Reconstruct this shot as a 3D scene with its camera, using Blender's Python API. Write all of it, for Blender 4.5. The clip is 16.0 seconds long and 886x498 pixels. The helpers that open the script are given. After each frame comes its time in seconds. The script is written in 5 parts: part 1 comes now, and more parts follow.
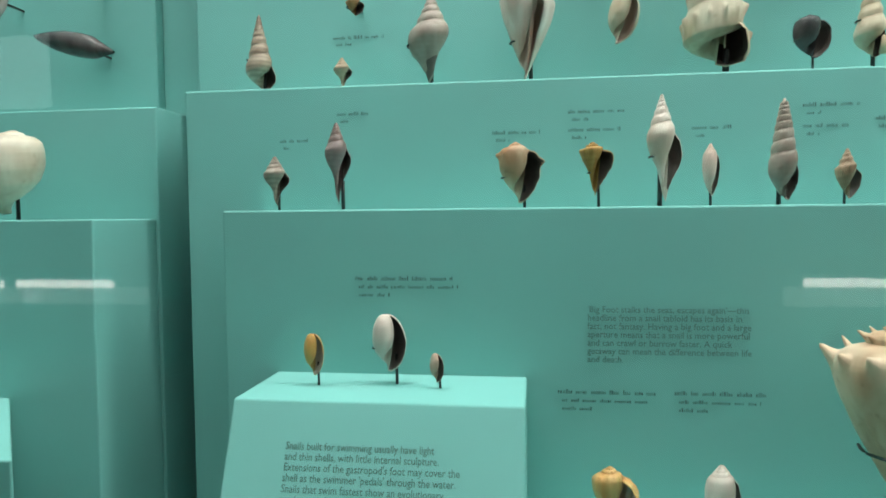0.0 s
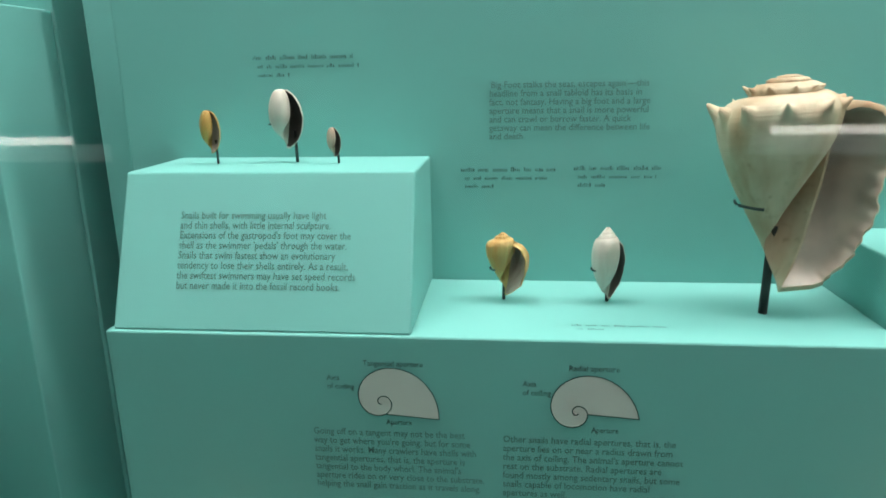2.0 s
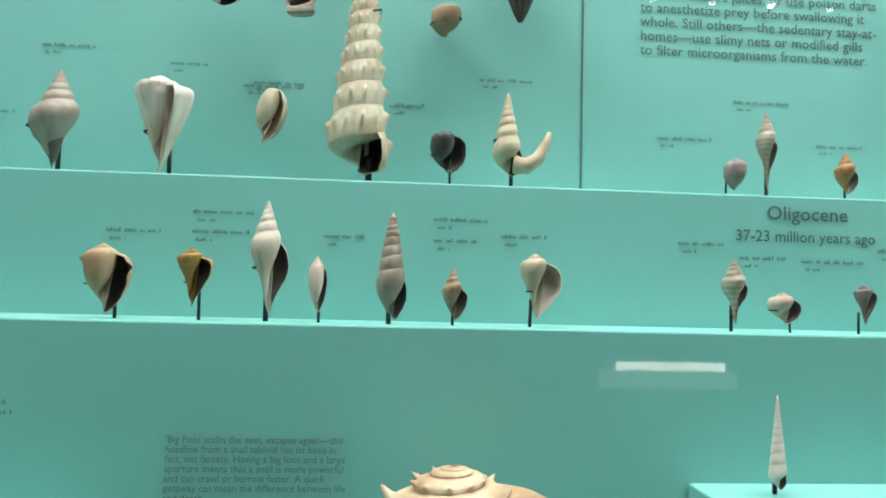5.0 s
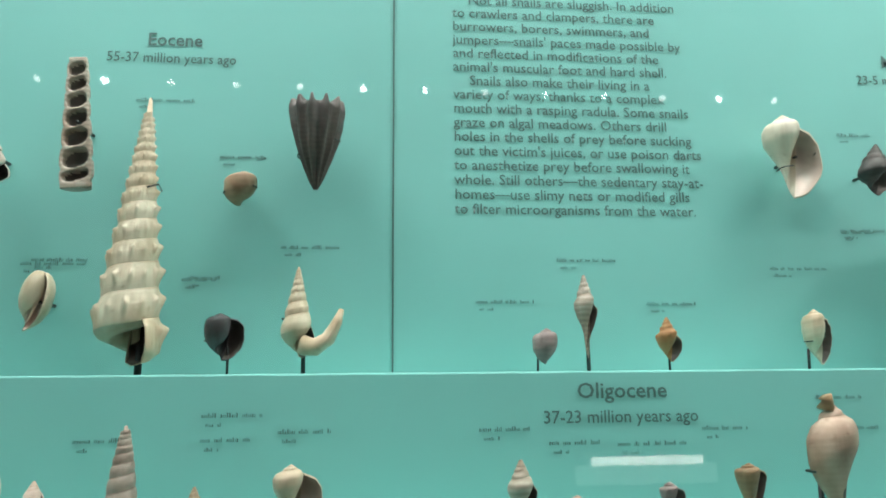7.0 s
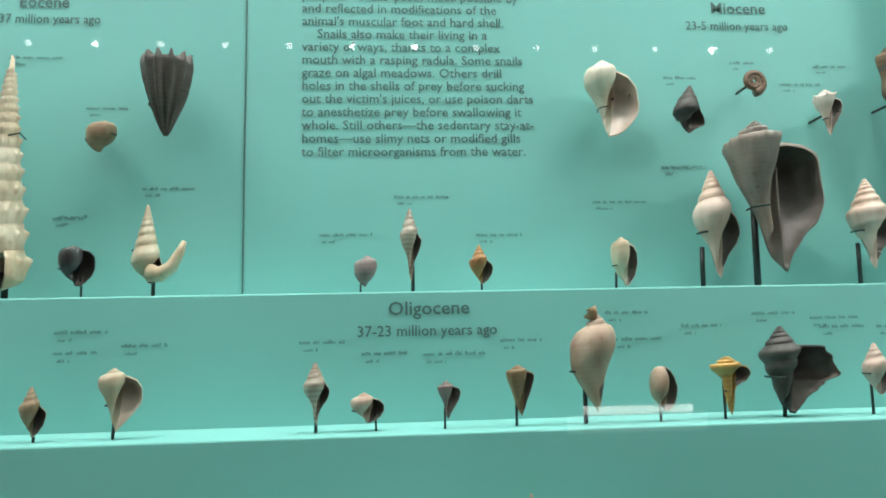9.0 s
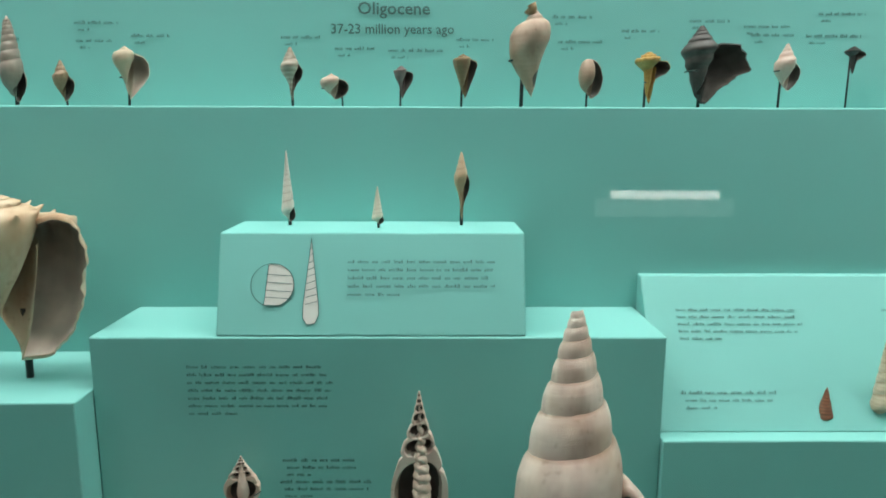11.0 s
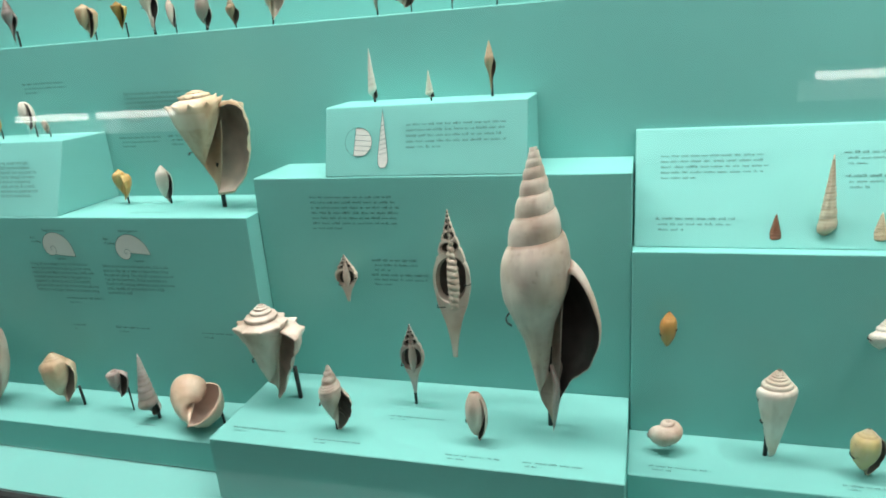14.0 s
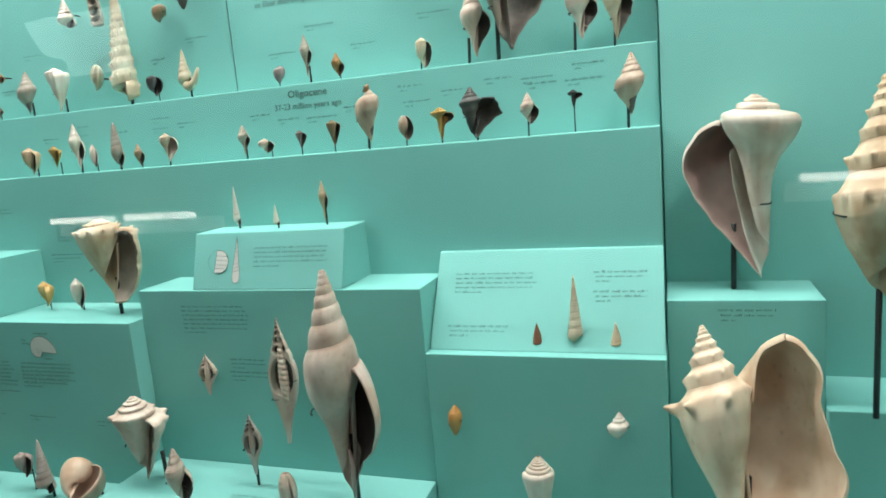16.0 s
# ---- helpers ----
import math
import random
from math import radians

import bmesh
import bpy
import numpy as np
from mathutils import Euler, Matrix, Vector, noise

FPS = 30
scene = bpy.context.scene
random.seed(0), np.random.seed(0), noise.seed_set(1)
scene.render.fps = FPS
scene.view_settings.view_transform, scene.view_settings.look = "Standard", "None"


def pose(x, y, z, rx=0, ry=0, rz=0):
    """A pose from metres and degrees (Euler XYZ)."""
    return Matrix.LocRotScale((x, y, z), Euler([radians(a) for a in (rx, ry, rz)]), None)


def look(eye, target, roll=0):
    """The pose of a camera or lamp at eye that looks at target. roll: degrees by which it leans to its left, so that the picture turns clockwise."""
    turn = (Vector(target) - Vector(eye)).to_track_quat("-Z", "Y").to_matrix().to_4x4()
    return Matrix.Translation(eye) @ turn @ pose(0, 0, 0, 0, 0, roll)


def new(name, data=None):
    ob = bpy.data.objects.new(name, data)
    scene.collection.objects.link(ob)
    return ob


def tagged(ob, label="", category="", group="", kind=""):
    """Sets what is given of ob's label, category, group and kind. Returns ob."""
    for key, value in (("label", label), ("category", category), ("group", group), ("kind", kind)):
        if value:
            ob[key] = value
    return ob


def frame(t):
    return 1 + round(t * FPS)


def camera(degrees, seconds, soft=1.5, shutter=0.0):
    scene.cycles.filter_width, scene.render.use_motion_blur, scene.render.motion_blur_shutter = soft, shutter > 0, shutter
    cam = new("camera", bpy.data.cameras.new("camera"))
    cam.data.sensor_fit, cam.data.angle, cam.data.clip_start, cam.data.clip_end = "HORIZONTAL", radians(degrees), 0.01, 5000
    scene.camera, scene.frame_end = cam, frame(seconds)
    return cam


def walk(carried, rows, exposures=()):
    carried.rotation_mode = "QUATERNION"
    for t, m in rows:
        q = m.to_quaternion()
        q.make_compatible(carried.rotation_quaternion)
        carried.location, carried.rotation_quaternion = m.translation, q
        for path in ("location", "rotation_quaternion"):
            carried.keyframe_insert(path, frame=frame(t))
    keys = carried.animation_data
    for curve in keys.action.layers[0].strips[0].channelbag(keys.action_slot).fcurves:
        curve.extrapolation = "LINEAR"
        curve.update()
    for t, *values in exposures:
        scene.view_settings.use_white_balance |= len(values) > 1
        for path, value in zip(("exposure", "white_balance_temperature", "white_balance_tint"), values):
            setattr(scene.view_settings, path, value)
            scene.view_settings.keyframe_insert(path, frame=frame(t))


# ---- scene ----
cam = camera(66.79, 16.0, soft=1.8)
ROWS = [
    (0.0, -0.0025, 0.0319, 1.4778, 7.83, -2.81, 0.56),
    (0.5, -0.0069, 0.0327, 1.4599, 8.44, -7.04, 1.02),
    (1.0, 0.0046, 0.0417, 1.4381, 8.55, -10.36, 0.38),
    (1.5, 0.0389, 0.0404, 1.4234, 8.02, -12.82, 0.70),
    (2.0, 0.0664, 0.0307, 1.4014, 5.73, -14.70, 1.02),
    (2.5, 0.0895, 0.0187, 1.3888, 2.87, -13.61, 0.71),
    (3.0, 0.1092, 0.0248, 1.3926, 0.17, -13.20, 0.73),
    (3.5, 0.1196, 0.0354, 1.4185, -1.75, -11.81, 0.61),
    (4.0, 0.1437, 0.0467, 1.4663, -3.09, -5.45, 0.10),
    (4.5, 0.1772, 0.0727, 1.4878, -3.28, -0.22, -0.17),
    (5.0, 0.2245, 0.0977, 1.5151, -4.34, 3.60, -1.45),
    (7.5, 0.4837, 0.1269, 1.6221, -5.57, 11.20, 0.79),
    (8.0, 0.5572, 0.1039, 1.6160, -5.84, 11.15, -0.37),
    (8.5, 0.6058, 0.0821, 1.6011, -5.01, 10.17, 0.64),
    (9.0, 0.6095, 0.0344, 1.5718, -4.27, 7.52, 1.31),
    (9.5, 0.6161, -0.0223, 1.5278, -4.15, 3.78, 0.88),
    (12.0, 0.7501, -0.1383, 1.4324, 2.54, -18.07, 1.55),
    (12.5, 0.7754, -0.1871, 1.4136, 4.26, -21.01, 2.87),
    (13.0, 0.8556, -0.2406, 1.4027, 8.17, -23.09, 2.97),
    (13.5, 0.8953, -0.2800, 1.3997, 12.08, -22.93, 4.08),
    (14.0, 0.9423, -0.3619, 1.4512, 15.88, -17.80, 4.25),
    (14.5, 1.0159, -0.4252, 1.4810, 19.31, -13.72, 6.00),
    (15.0, 1.1456, -0.4296, 1.5075, 24.46, -10.38, 4.11),
    (15.5, 1.2488, -0.4434, 1.5004, 23.97, -9.08, 4.86),
    (16.0, 1.3233, -0.4429, 1.4962, 18.50, -9.49, 4.83),
]
walk(cam, [(t, pose(x, y, z, 90 + pitch, roll, yaw)) for t, x, y, z, yaw, pitch, roll in ROWS],
     [(0.0, -0.26), (1.5, -0.13), (3.0, 0.03), (4.2, -0.02), (5.0, -0.1), (7.5, -0.27), (9.5, -0.27), (12.0, -0.1), (12.6, 0.08), (13.5, 0.2), (15.0, 0.02), (16.0, 0.02)])

# ---- world and lamps ----
world = bpy.data.worlds.new("world")
scene.world = world
world.use_nodes = True
world.node_tree.nodes["Background"].inputs[0].default_value = (0.75, 0.85, 1.0, 1)
world.node_tree.nodes["Background"].inputs[1].default_value = 0.02


def area(name, eye, target, sx, sy, watts, colour=(1, 0.97, 0.92)):
    d = bpy.data.lights.new(name, "AREA")
    d.shape, d.size, d.size_y, d.energy, d.color = "RECTANGLE", sx, sy, watts, colour
    ob = new(name, d)
    ob.matrix_world = look(eye, target)
    return ob


CASE_TUBES = 73.0
area("case_lamp", (0.52, 0.45, 3.16), (0.52, 0.55, 0.9), 2.9, 0.2, CASE_TUBES)
area("case_spot_left", (-0.42, 0.36, 2.9), (0.2, 0.72, 1.4), 0.10, 0.10, 3.2, (1, 0.96, 0.9))
area("case_spot_right", (1.68, 0.32, 2.36), (1.42, 0.46, 1.0), 0.10, 0.10, 5.0, (1, 0.96, 0.9))
# added fill with no fixture, softly brightening the case fronts from the hall
area("hall_fill", (0.5, -2.6, 4.3), (0.5, -2.6, 0), 6.0, 2.0, 26, (1, 0.95, 0.88))


# ---- materials ----
def material(name, colour, rough=0.6, metal=0.0, vary=0.0, scale=20.0, tint=None, bump=0.0, bump_scale=200.0, spec=0.5):
    m = bpy.data.materials.new(name)
    m.use_nodes = True
    t = m.node_tree
    b = t.nodes["Principled BSDF"]
    b.inputs["Roughness"].default_value, b.inputs["Metallic"].default_value = rough, metal
    b.inputs["Specular IOR Level"].default_value = spec
    b.inputs["Base Color"].default_value = (*colour, 1)
    co = t.nodes.new("ShaderNodeTexCoord")
    if vary:
        n = t.nodes.new("ShaderNodeTexNoise")
        n.inputs["Scale"].default_value, n.inputs["Detail"].default_value = scale, 6
        t.links.new(co.outputs["Object"], n.inputs["Vector"])
        r = t.nodes.new("ShaderNodeValToRGB")
        r.color_ramp.elements[0].position, r.color_ramp.elements[1].position = 0.35, 0.68
        r.color_ramp.elements[0].color = (*[c * (1 - vary) for c in (tint or colour)], 1)
        r.color_ramp.elements[1].color = (*colour, 1)
        t.links.new(n.outputs["Fac"], r.inputs["Fac"])
        t.links.new(r.outputs["Color"], b.inputs["Base Color"])
    if bump:
        n2 = t.nodes.new("ShaderNodeTexNoise")
        n2.inputs["Scale"].default_value, n2.inputs["Detail"].default_value = bump_scale, 5
        t.links.new(co.outputs["Object"], n2.inputs["Vector"])
        k = t.nodes.new("ShaderNodeBump")
        k.inputs["Strength"].default_value, k.inputs["Distance"].default_value = bump, 0.001
        t.links.new(n2.outputs["Fac"], k.inputs["Height"])
        t.links.new(k.outputs["Normal"], b.inputs["Normal"])
    return m


def shell_material(name, pale, dark, band=0.0, mottle=0.5, rough=0.5, band_scale=60.0):
    """Shell surface: mottled between two colours, fine growth lines, optional spiral bands, worn chalky spots."""
    m = bpy.data.materials.new(name)
    m.use_nodes = True
    t = m.node_tree
    b = t.nodes["Principled BSDF"]
    b.inputs["Roughness"].default_value = rough
    b.inputs["Specular IOR Level"].default_value = 0.35
    co = t.nodes.new("ShaderNodeTexCoord")
    rnd = t.nodes.new("ShaderNodeObjectInfo")
    n = t.nodes.new("ShaderNodeTexNoise")
    n.noise_dimensions = "4D"
    n.inputs["Scale"].default_value, n.inputs["Detail"].default_value, n.inputs["Roughness"].default_value = 38, 6, 0.55
    stretch = t.nodes.new("ShaderNodeMapping")
    stretch.inputs["Scale"].default_value = (1, 1, 0.4)
    t.links.new(co.outputs["Object"], stretch.inputs["Vector"])
    t.links.new(stretch.outputs["Vector"], n.inputs["Vector"])
    mul = t.nodes.new("ShaderNodeMath")
    mul.operation = "MULTIPLY"
    mul.inputs[1].default_value = 37.0
    t.links.new(rnd.outputs["Random"], mul.inputs[0])
    t.links.new(mul.outputs[0], n.inputs["W"])
    r = t.nodes.new("ShaderNodeValToRGB")
    r.color_ramp.elements[0].position, r.color_ramp.elements[1].position = 0.5 - 0.22 * mottle, 0.55 + 0.12 * mottle
    r.color_ramp.elements[0].color, r.color_ramp.elements[1].color = (*dark, 1), (*pale, 1)
    t.links.new(n.outputs["Fac"], r.inputs["Fac"])
    last = r.outputs["Color"]
    if band:
        w = t.nodes.new("ShaderNodeTexWave")
        w.bands_direction = "Z"
        w.inputs["Scale"].default_value, w.inputs["Distortion"].default_value, w.inputs["Detail"].default_value = band_scale, 2.5, 3
        t.links.new(co.outputs["Object"], w.inputs["Vector"])
        mx = t.nodes.new("ShaderNodeMixRGB")
        mx.inputs["Color2"].default_value = (*[c * 0.6 for c in dark], 1)
        mm = t.nodes.new("ShaderNodeMath")
        mm.operation = "MULTIPLY"
        mm.inputs[1].default_value = band
        t.links.new(w.outputs["Fac"], mm.inputs[0])
        t.links.new(mm.outputs[0], mx.inputs["Fac"])
        t.links.new(last, mx.inputs["Color1"])
        last = mx.outputs["Color"]
    # small dark pits and dirt
    v = t.nodes.new("ShaderNodeTexNoise")
    v.inputs["Scale"].default_value, v.inputs["Detail"].default_value = 150, 3
    t.links.new(co.outputs["Object"], v.inputs["Vector"])
    vr = t.nodes.new("ShaderNodeValToRGB")
    vr.color_ramp.elements[0].position, vr.color_ramp.elements[1].position = 0.26, 0.40
    vr.color_ramp.elements[0].color, vr.color_ramp.elements[1].color = (0.55, 0.5, 0.45, 1), (1, 1, 1, 1)
    t.links.new(v.outputs["Fac"], vr.inputs["Fac"])
    mp = t.nodes.new("ShaderNodeMixRGB")
    mp.blend_type = "MULTIPLY"
    mp.inputs["Fac"].default_value = 0.55
    t.links.new(last, mp.inputs["Color1"])
    t.links.new(vr.outputs["Color"], mp.inputs["Color2"])
    st = t.nodes.new("ShaderNodeTexNoise")
    st.noise_dimensions = "4D"
    st.inputs["Scale"].default_value, st.inputs["Detail"].default_value = 16, 4
    t.links.new(co.outputs["Object"], st.inputs["Vector"])
    t.links.new(mul.outputs[0], st.inputs["W"])
    sr = t.nodes.new("ShaderNodeValToRGB")
    sr.color_ramp.elements[0].position, sr.color_ramp.elements[1].position = 0.40, 0.56
    sr.color_ramp.elements[0].color, sr.color_ramp.elements[1].color = (0.80, 0.70, 0.62, 1), (1, 1, 1, 1)
    t.links.new(st.outputs["Fac"], sr.inputs["Fac"])
    ms = t.nodes.new("ShaderNodeMixRGB")
    ms.blend_type = "MULTIPLY"
    ms.inputs["Fac"].default_value = 0.85
    t.links.new(mp.outputs["Color"], ms.inputs["Color1"])
    t.links.new(sr.outputs["Color"], ms.inputs["Color2"])
    def along(turnwise, crosswise, detail):
        mp_ = t.nodes.new("ShaderNodeMapping")
        mp_.inputs["Scale"].default_value = (turnwise, crosswise, 1)
        t.links.new(co.outputs["UV"], mp_.inputs["Vector"])
        tx = t.nodes.new("ShaderNodeTexNoise")
        tx.inputs["Scale"].default_value, tx.inputs["Detail"].default_value, tx.inputs["Roughness"].default_value = 1, detail, 0.6
        t.links.new(mp_.outputs["Vector"], tx.inputs["Vector"])
        return tx

    # growth lines across the coil, fine cords along it, and dirt in the seam between the turns
    sk = along(21, 2.6, 6)
    cord = along(1.5, 46, 3)
    split = t.nodes.new("ShaderNodeSeparateXYZ")
    t.links.new(co.outputs["UV"], split.inputs[0])
    seam = t.nodes.new("ShaderNodeValToRGB")
    seam.color_ramp.elements[0].position, seam.color_ramp.elements[1].position = 0.0, 0.06
    seam.color_ramp.elements[0].color, seam.color_ramp.elements[1].color = (0.62, 0.52, 0.45, 1), (1, 1, 1, 1)
    t.links.new(split.outputs["Y"], seam.inputs["Fac"])
    mz = t.nodes.new("ShaderNodeMixRGB")
    mz.blend_type = "MULTIPLY"
    mz.inputs["Fac"].default_value = 0.8
    t.links.new(ms.outputs["Color"], mz.inputs["Color1"])
    t.links.new(seam.outputs["Color"], mz.inputs["Color2"])
    kr = t.nodes.new("ShaderNodeValToRGB")
    kr.color_ramp.elements[0].position, kr.color_ramp.elements[1].position = 0.36, 0.58
    kr.color_ramp.elements[0].color, kr.color_ramp.elements[1].color = (0.66, 0.56, 0.50, 1), (1, 1, 1, 1)
    t.links.new(sk.outputs["Fac"], kr.inputs["Fac"])
    mk = t.nodes.new("ShaderNodeMixRGB")
    mk.blend_type = "MULTIPLY"
    mk.inputs["Fac"].default_value = 0.20
    t.links.new(mz.outputs["Color"], mk.inputs["Color1"])
    t.links.new(kr.outputs["Color"], mk.inputs["Color2"])
    t.links.new(mk.outputs["Color"], b.inputs["Base Color"])
    g = t.nodes.new("ShaderNodeTexNoise")
    g.inputs["Scale"].default_value, g.inputs["Detail"].default_value = 420, 4
    t.links.new(co.outputs["Object"], g.inputs["Vector"])
    k = t.nodes.new("ShaderNodeBump")
    k.inputs["Strength"].default_value, k.inputs["Distance"].default_value = 0.35, 0.0004
    t.links.new(g.outputs["Fac"], k.inputs["Height"])
    for tx, far in ((sk, 0.0010), (cord, 0.0008)):
        k2 = t.nodes.new("ShaderNodeBump")
        k2.inputs["Strength"].default_value, k2.inputs["Distance"].default_value = 0.5, far
        t.links.new(tx.outputs["Fac"], k2.inputs["Height"])
        t.links.new(k.outputs["Normal"], k2.inputs["Normal"])
        k = k2
    t.links.new(k.outputs["Normal"], b.inputs["Normal"])
    return m


TEAL = material("teal_paint", (0.187, 0.475, 0.445), 0.62, vary=0.08, scale=3.5, bump=0.12, bump_scale=700, spec=0.3)
INK = material("print_ink", (0.06, 0.135, 0.125), 0.7)
SOFT_INK = material("soft_ink", (0.095, 0.21, 0.195), 0.7)
FAINT = material("faint_ink", (0.05, 0.13, 0.12), 0.7)
CARD = material("pale_print", (0.62, 0.60, 0.57), 0.7, vary=0.05, scale=90)
ROD = material("black_steel", (0.02, 0.022, 0.022), 0.4, 0.3)
WIRE = material("dark_wire", (0.03, 0.045, 0.04), 0.45, 0.5)
# brown linings coloured dark to paint in the shade inside mouths and chambers
HOLLOW_SHADE = material("aperture_shade", (0.12, 0.098, 0.085), 0.55, vary=0.4, scale=60)
HOLLOW_DEEP_SHADE = material("aperture_deep_shade", (0.06, 0.048, 0.044), 0.6, vary=0.4, scale=60)
HOLLOW_PALE = material("aperture_pale", (0.66, 0.53, 0.45), 0.4, vary=0.3, scale=40)
HOLLOW_PEARL = material("aperture_pearl", (0.62, 0.47, 0.40), 0.3, vary=0.2, scale=25)
HOLLOW_PINK = material("aperture_pink", (0.52, 0.36, 0.33), 0.35, vary=0.25, scale=30)
FRAME = material("grey_frame", (0.42, 0.42, 0.43), 0.45, vary=0.08, scale=12, bump=0.1)
GASKET = material("black_gasket", (0.012, 0.012, 0.013), 0.6)
HALL_WALL = material("hall_wall", (0.10, 0.095, 0.09), 0.8, vary=0.1, scale=3)
HALL_FLOOR = material("hall_floor", (0.09, 0.075, 0.06), 0.5, vary=0.2, scale=5)
HALL_CEILING = material("hall_ceiling", (0.12, 0.12, 0.12), 0.9, vary=0.1, scale=4)

BANDED = shell_material("banded_shell", (0.50, 0.43, 0.36), (0.30, 0.24, 0.20), 0.45, 0.6)
TAN = shell_material("tan_shell", (0.47, 0.37, 0.27), (0.30, 0.21, 0.14), 0.15)
GREYWHELK = shell_material("grey_whelk_shell", (0.30, 0.265, 0.24), (0.19, 0.165, 0.15), 0.12, 0.8)
GREYTAN = shell_material("grey_tan_shell", (0.41, 0.35, 0.30), (0.28, 0.23, 0.20), 0.1)
WHITE = shell_material("white_shell", (0.76, 0.69, 0.63), (0.62, 0.52, 0.46), 0.0, 0.6, 0.4)
IVORY = shell_material("ivory_shell", (0.70, 0.64, 0.53), (0.58, 0.50, 0.40), 0.0, 0.5, 0.35)
CREAM = shell_material("cream_shell", (0.62, 0.56, 0.44), (0.44, 0.37, 0.26), 0.0, 0.7)
SLATE = shell_material("slate_shell", (0.10, 0.10, 0.11), (0.05, 0.05, 0.055), 0.0, 0.5, 0.25)
MAUVE = shell_material("mauve_shell", (0.33, 0.27, 0.26), (0.22, 0.17, 0.17), 0.2)
MAUVEWHITE = shell_material("mauve_white_shell", (0.56, 0.48, 0.45), (0.38, 0.30, 0.29), 0.1)
RUST = shell_material("rust_shell", (0.50, 0.28, 0.12), (0.32, 0.15, 0.06), 0.1)
PINKWHITE = shell_material("pink_white_shell", (0.70, 0.57, 0.50), (0.54, 0.40, 0.34), 0.06)
PINKBROWN = shell_material("pink_brown_shell", (0.52, 0.39, 0.31), (0.34, 0.23, 0.18), 0.1)
ORANGEWHITE = shell_material("orange_white_shell", (0.60, 0.48, 0.36), (0.46, 0.25, 0.12), 0.0, 0.9)
OCHRE = shell_material("ochre_shell", (0.60, 0.38, 0.12), (0.40, 0.22, 0.06), 0.2)
OCHREBROWN = shell_material("ochre_brown_shell", (0.38, 0.27, 0.15), (0.26, 0.18, 0.11), 0.2)
CHARCOAL = shell_material("charcoal_shell", (0.11, 0.10, 0.095), (0.05, 0.045, 0.045), 0.2, 0.6, 0.5)
BROWN = shell_material("brown_shell", (0.24, 0.16, 0.11), (0.12, 0.08, 0.06), 0.4)
GOLD = shell_material("gold_shell", (0.66, 0.44, 0.17), (0.55, 0.33, 0.10), 0.0, 0.5, 0.3)
ORANGE = shell_material("orange_shell", (0.66, 0.36, 0.13), (0.54, 0.25, 0.07), 0.0, 0.5, 0.35)
HARP = shell_material("harp_shell", (0.68, 0.54, 0.24), (0.66, 0.26, 0.06), 0.0, 0.6, 0.3)
SANDWHITE = shell_material("sand_white_shell", (0.73, 0.60, 0.46), (0.55, 0.38, 0.25), 0.0, 0.7)
GIANT = shell_material("horse_conch_shell", (0.74, 0.60, 0.53), (0.50, 0.37, 0.33), 0.0, 0.9, 0.5, 14.0)
MOON = shell_material("moon_shell", (0.70, 0.52, 0.40), (0.62, 0.44, 0.34), 0.0, 0.5, 0.35)
REDBROWN = shell_material("red_brown_shell", (0.40, 0.17, 0.09), (0.20, 0.08, 0.05), 0.6, 0.6, 0.4, 90.0)
TANBAND = shell_material("tan_band_shell", (0.66, 0.55, 0.42), (0.54, 0.40, 0.27), 0.25, 0.6, 0.4, 70.0)
YELLOWMOTTLE = shell_material("yellow_mottled_shell", (0.66, 0.52, 0.25), (0.62, 0.56, 0.46), 0.0, 0.6)
PEACH = shell_material("peach_shell", (0.82, 0.66, 0.52), (0.74, 0.54, 0.40), 0.0, 0.8)


def glow(name, colour, strength):
    m = bpy.data.materials.new(name)
    m.use_nodes = True
    b = m.node_tree.nodes["Principled BSDF"]
    b.inputs["Emission Color"].default_value, b.inputs["Emission Strength"].default_value = (*colour, 1), strength
    return m


TUBE = glow("tube_glow", (1.0, 0.95, 0.85), 13.0)
# weak emission standing in for tube light on a case back
CASE_GLOW = glow("case_back_glow", (0.75, 0.9, 0.85), 1.3)
BULB = glow("bulb_glow", (1.0, 0.96, 0.92), 110.0)

GLASS = bpy.data.materials.new("case_glass")
GLASS.use_nodes = True
gt = GLASS.node_tree
gt.nodes.remove(gt.nodes["Principled BSDF"])
g_clear, g_gloss = gt.nodes.new("ShaderNodeBsdfTransparent"), gt.nodes.new("ShaderNodeBsdfGlossy")
g_clear.inputs["Color"].default_value, g_gloss.inputs["Roughness"].default_value = (0.97, 0.99, 0.98, 1), 0.004
g_mix, g_fres = gt.nodes.new("ShaderNodeMixShader"), gt.nodes.new("ShaderNodeFresnel")
g_fres.inputs["IOR"].default_value = 1.5
gt.links.new(g_fres.outputs[0], g_mix.inputs[0])
gt.links.new(g_clear.outputs[0], g_mix.inputs[1])
gt.links.new(g_gloss.outputs[0], g_mix.inputs[2])
gt.links.new(g_mix.outputs[0], gt.nodes["Material Output"].inputs["Surface"])


# ---- building helpers ----
def part(name, bm, mat, parent=None, label="", smooth=False):
    """Links a bmesh as one mesh object, under a thing or part where one is given."""
    me = bpy.data.meshes.new(name)
    bm.to_mesh(me)
    bm.free()
    for m in mat if isinstance(mat, (list, tuple)) else [mat]:
        me.materials.append(m)
    if smooth:
        me.polygons.foreach_set("use_smooth", [True] * len(me.polygons))
        me.uv_layers.new(name="growth").data.foreach_set("uv", [0.5] * (2 * len(me.loops)))
    ob = new(name, me)
    if parent:
        ob.parent = parent
        ob.matrix_parent_inverse = Matrix.Translation(parent.location).inverted() if parent.type == "MESH" else Matrix()
    if label:
        tagged(ob, label)
    return ob


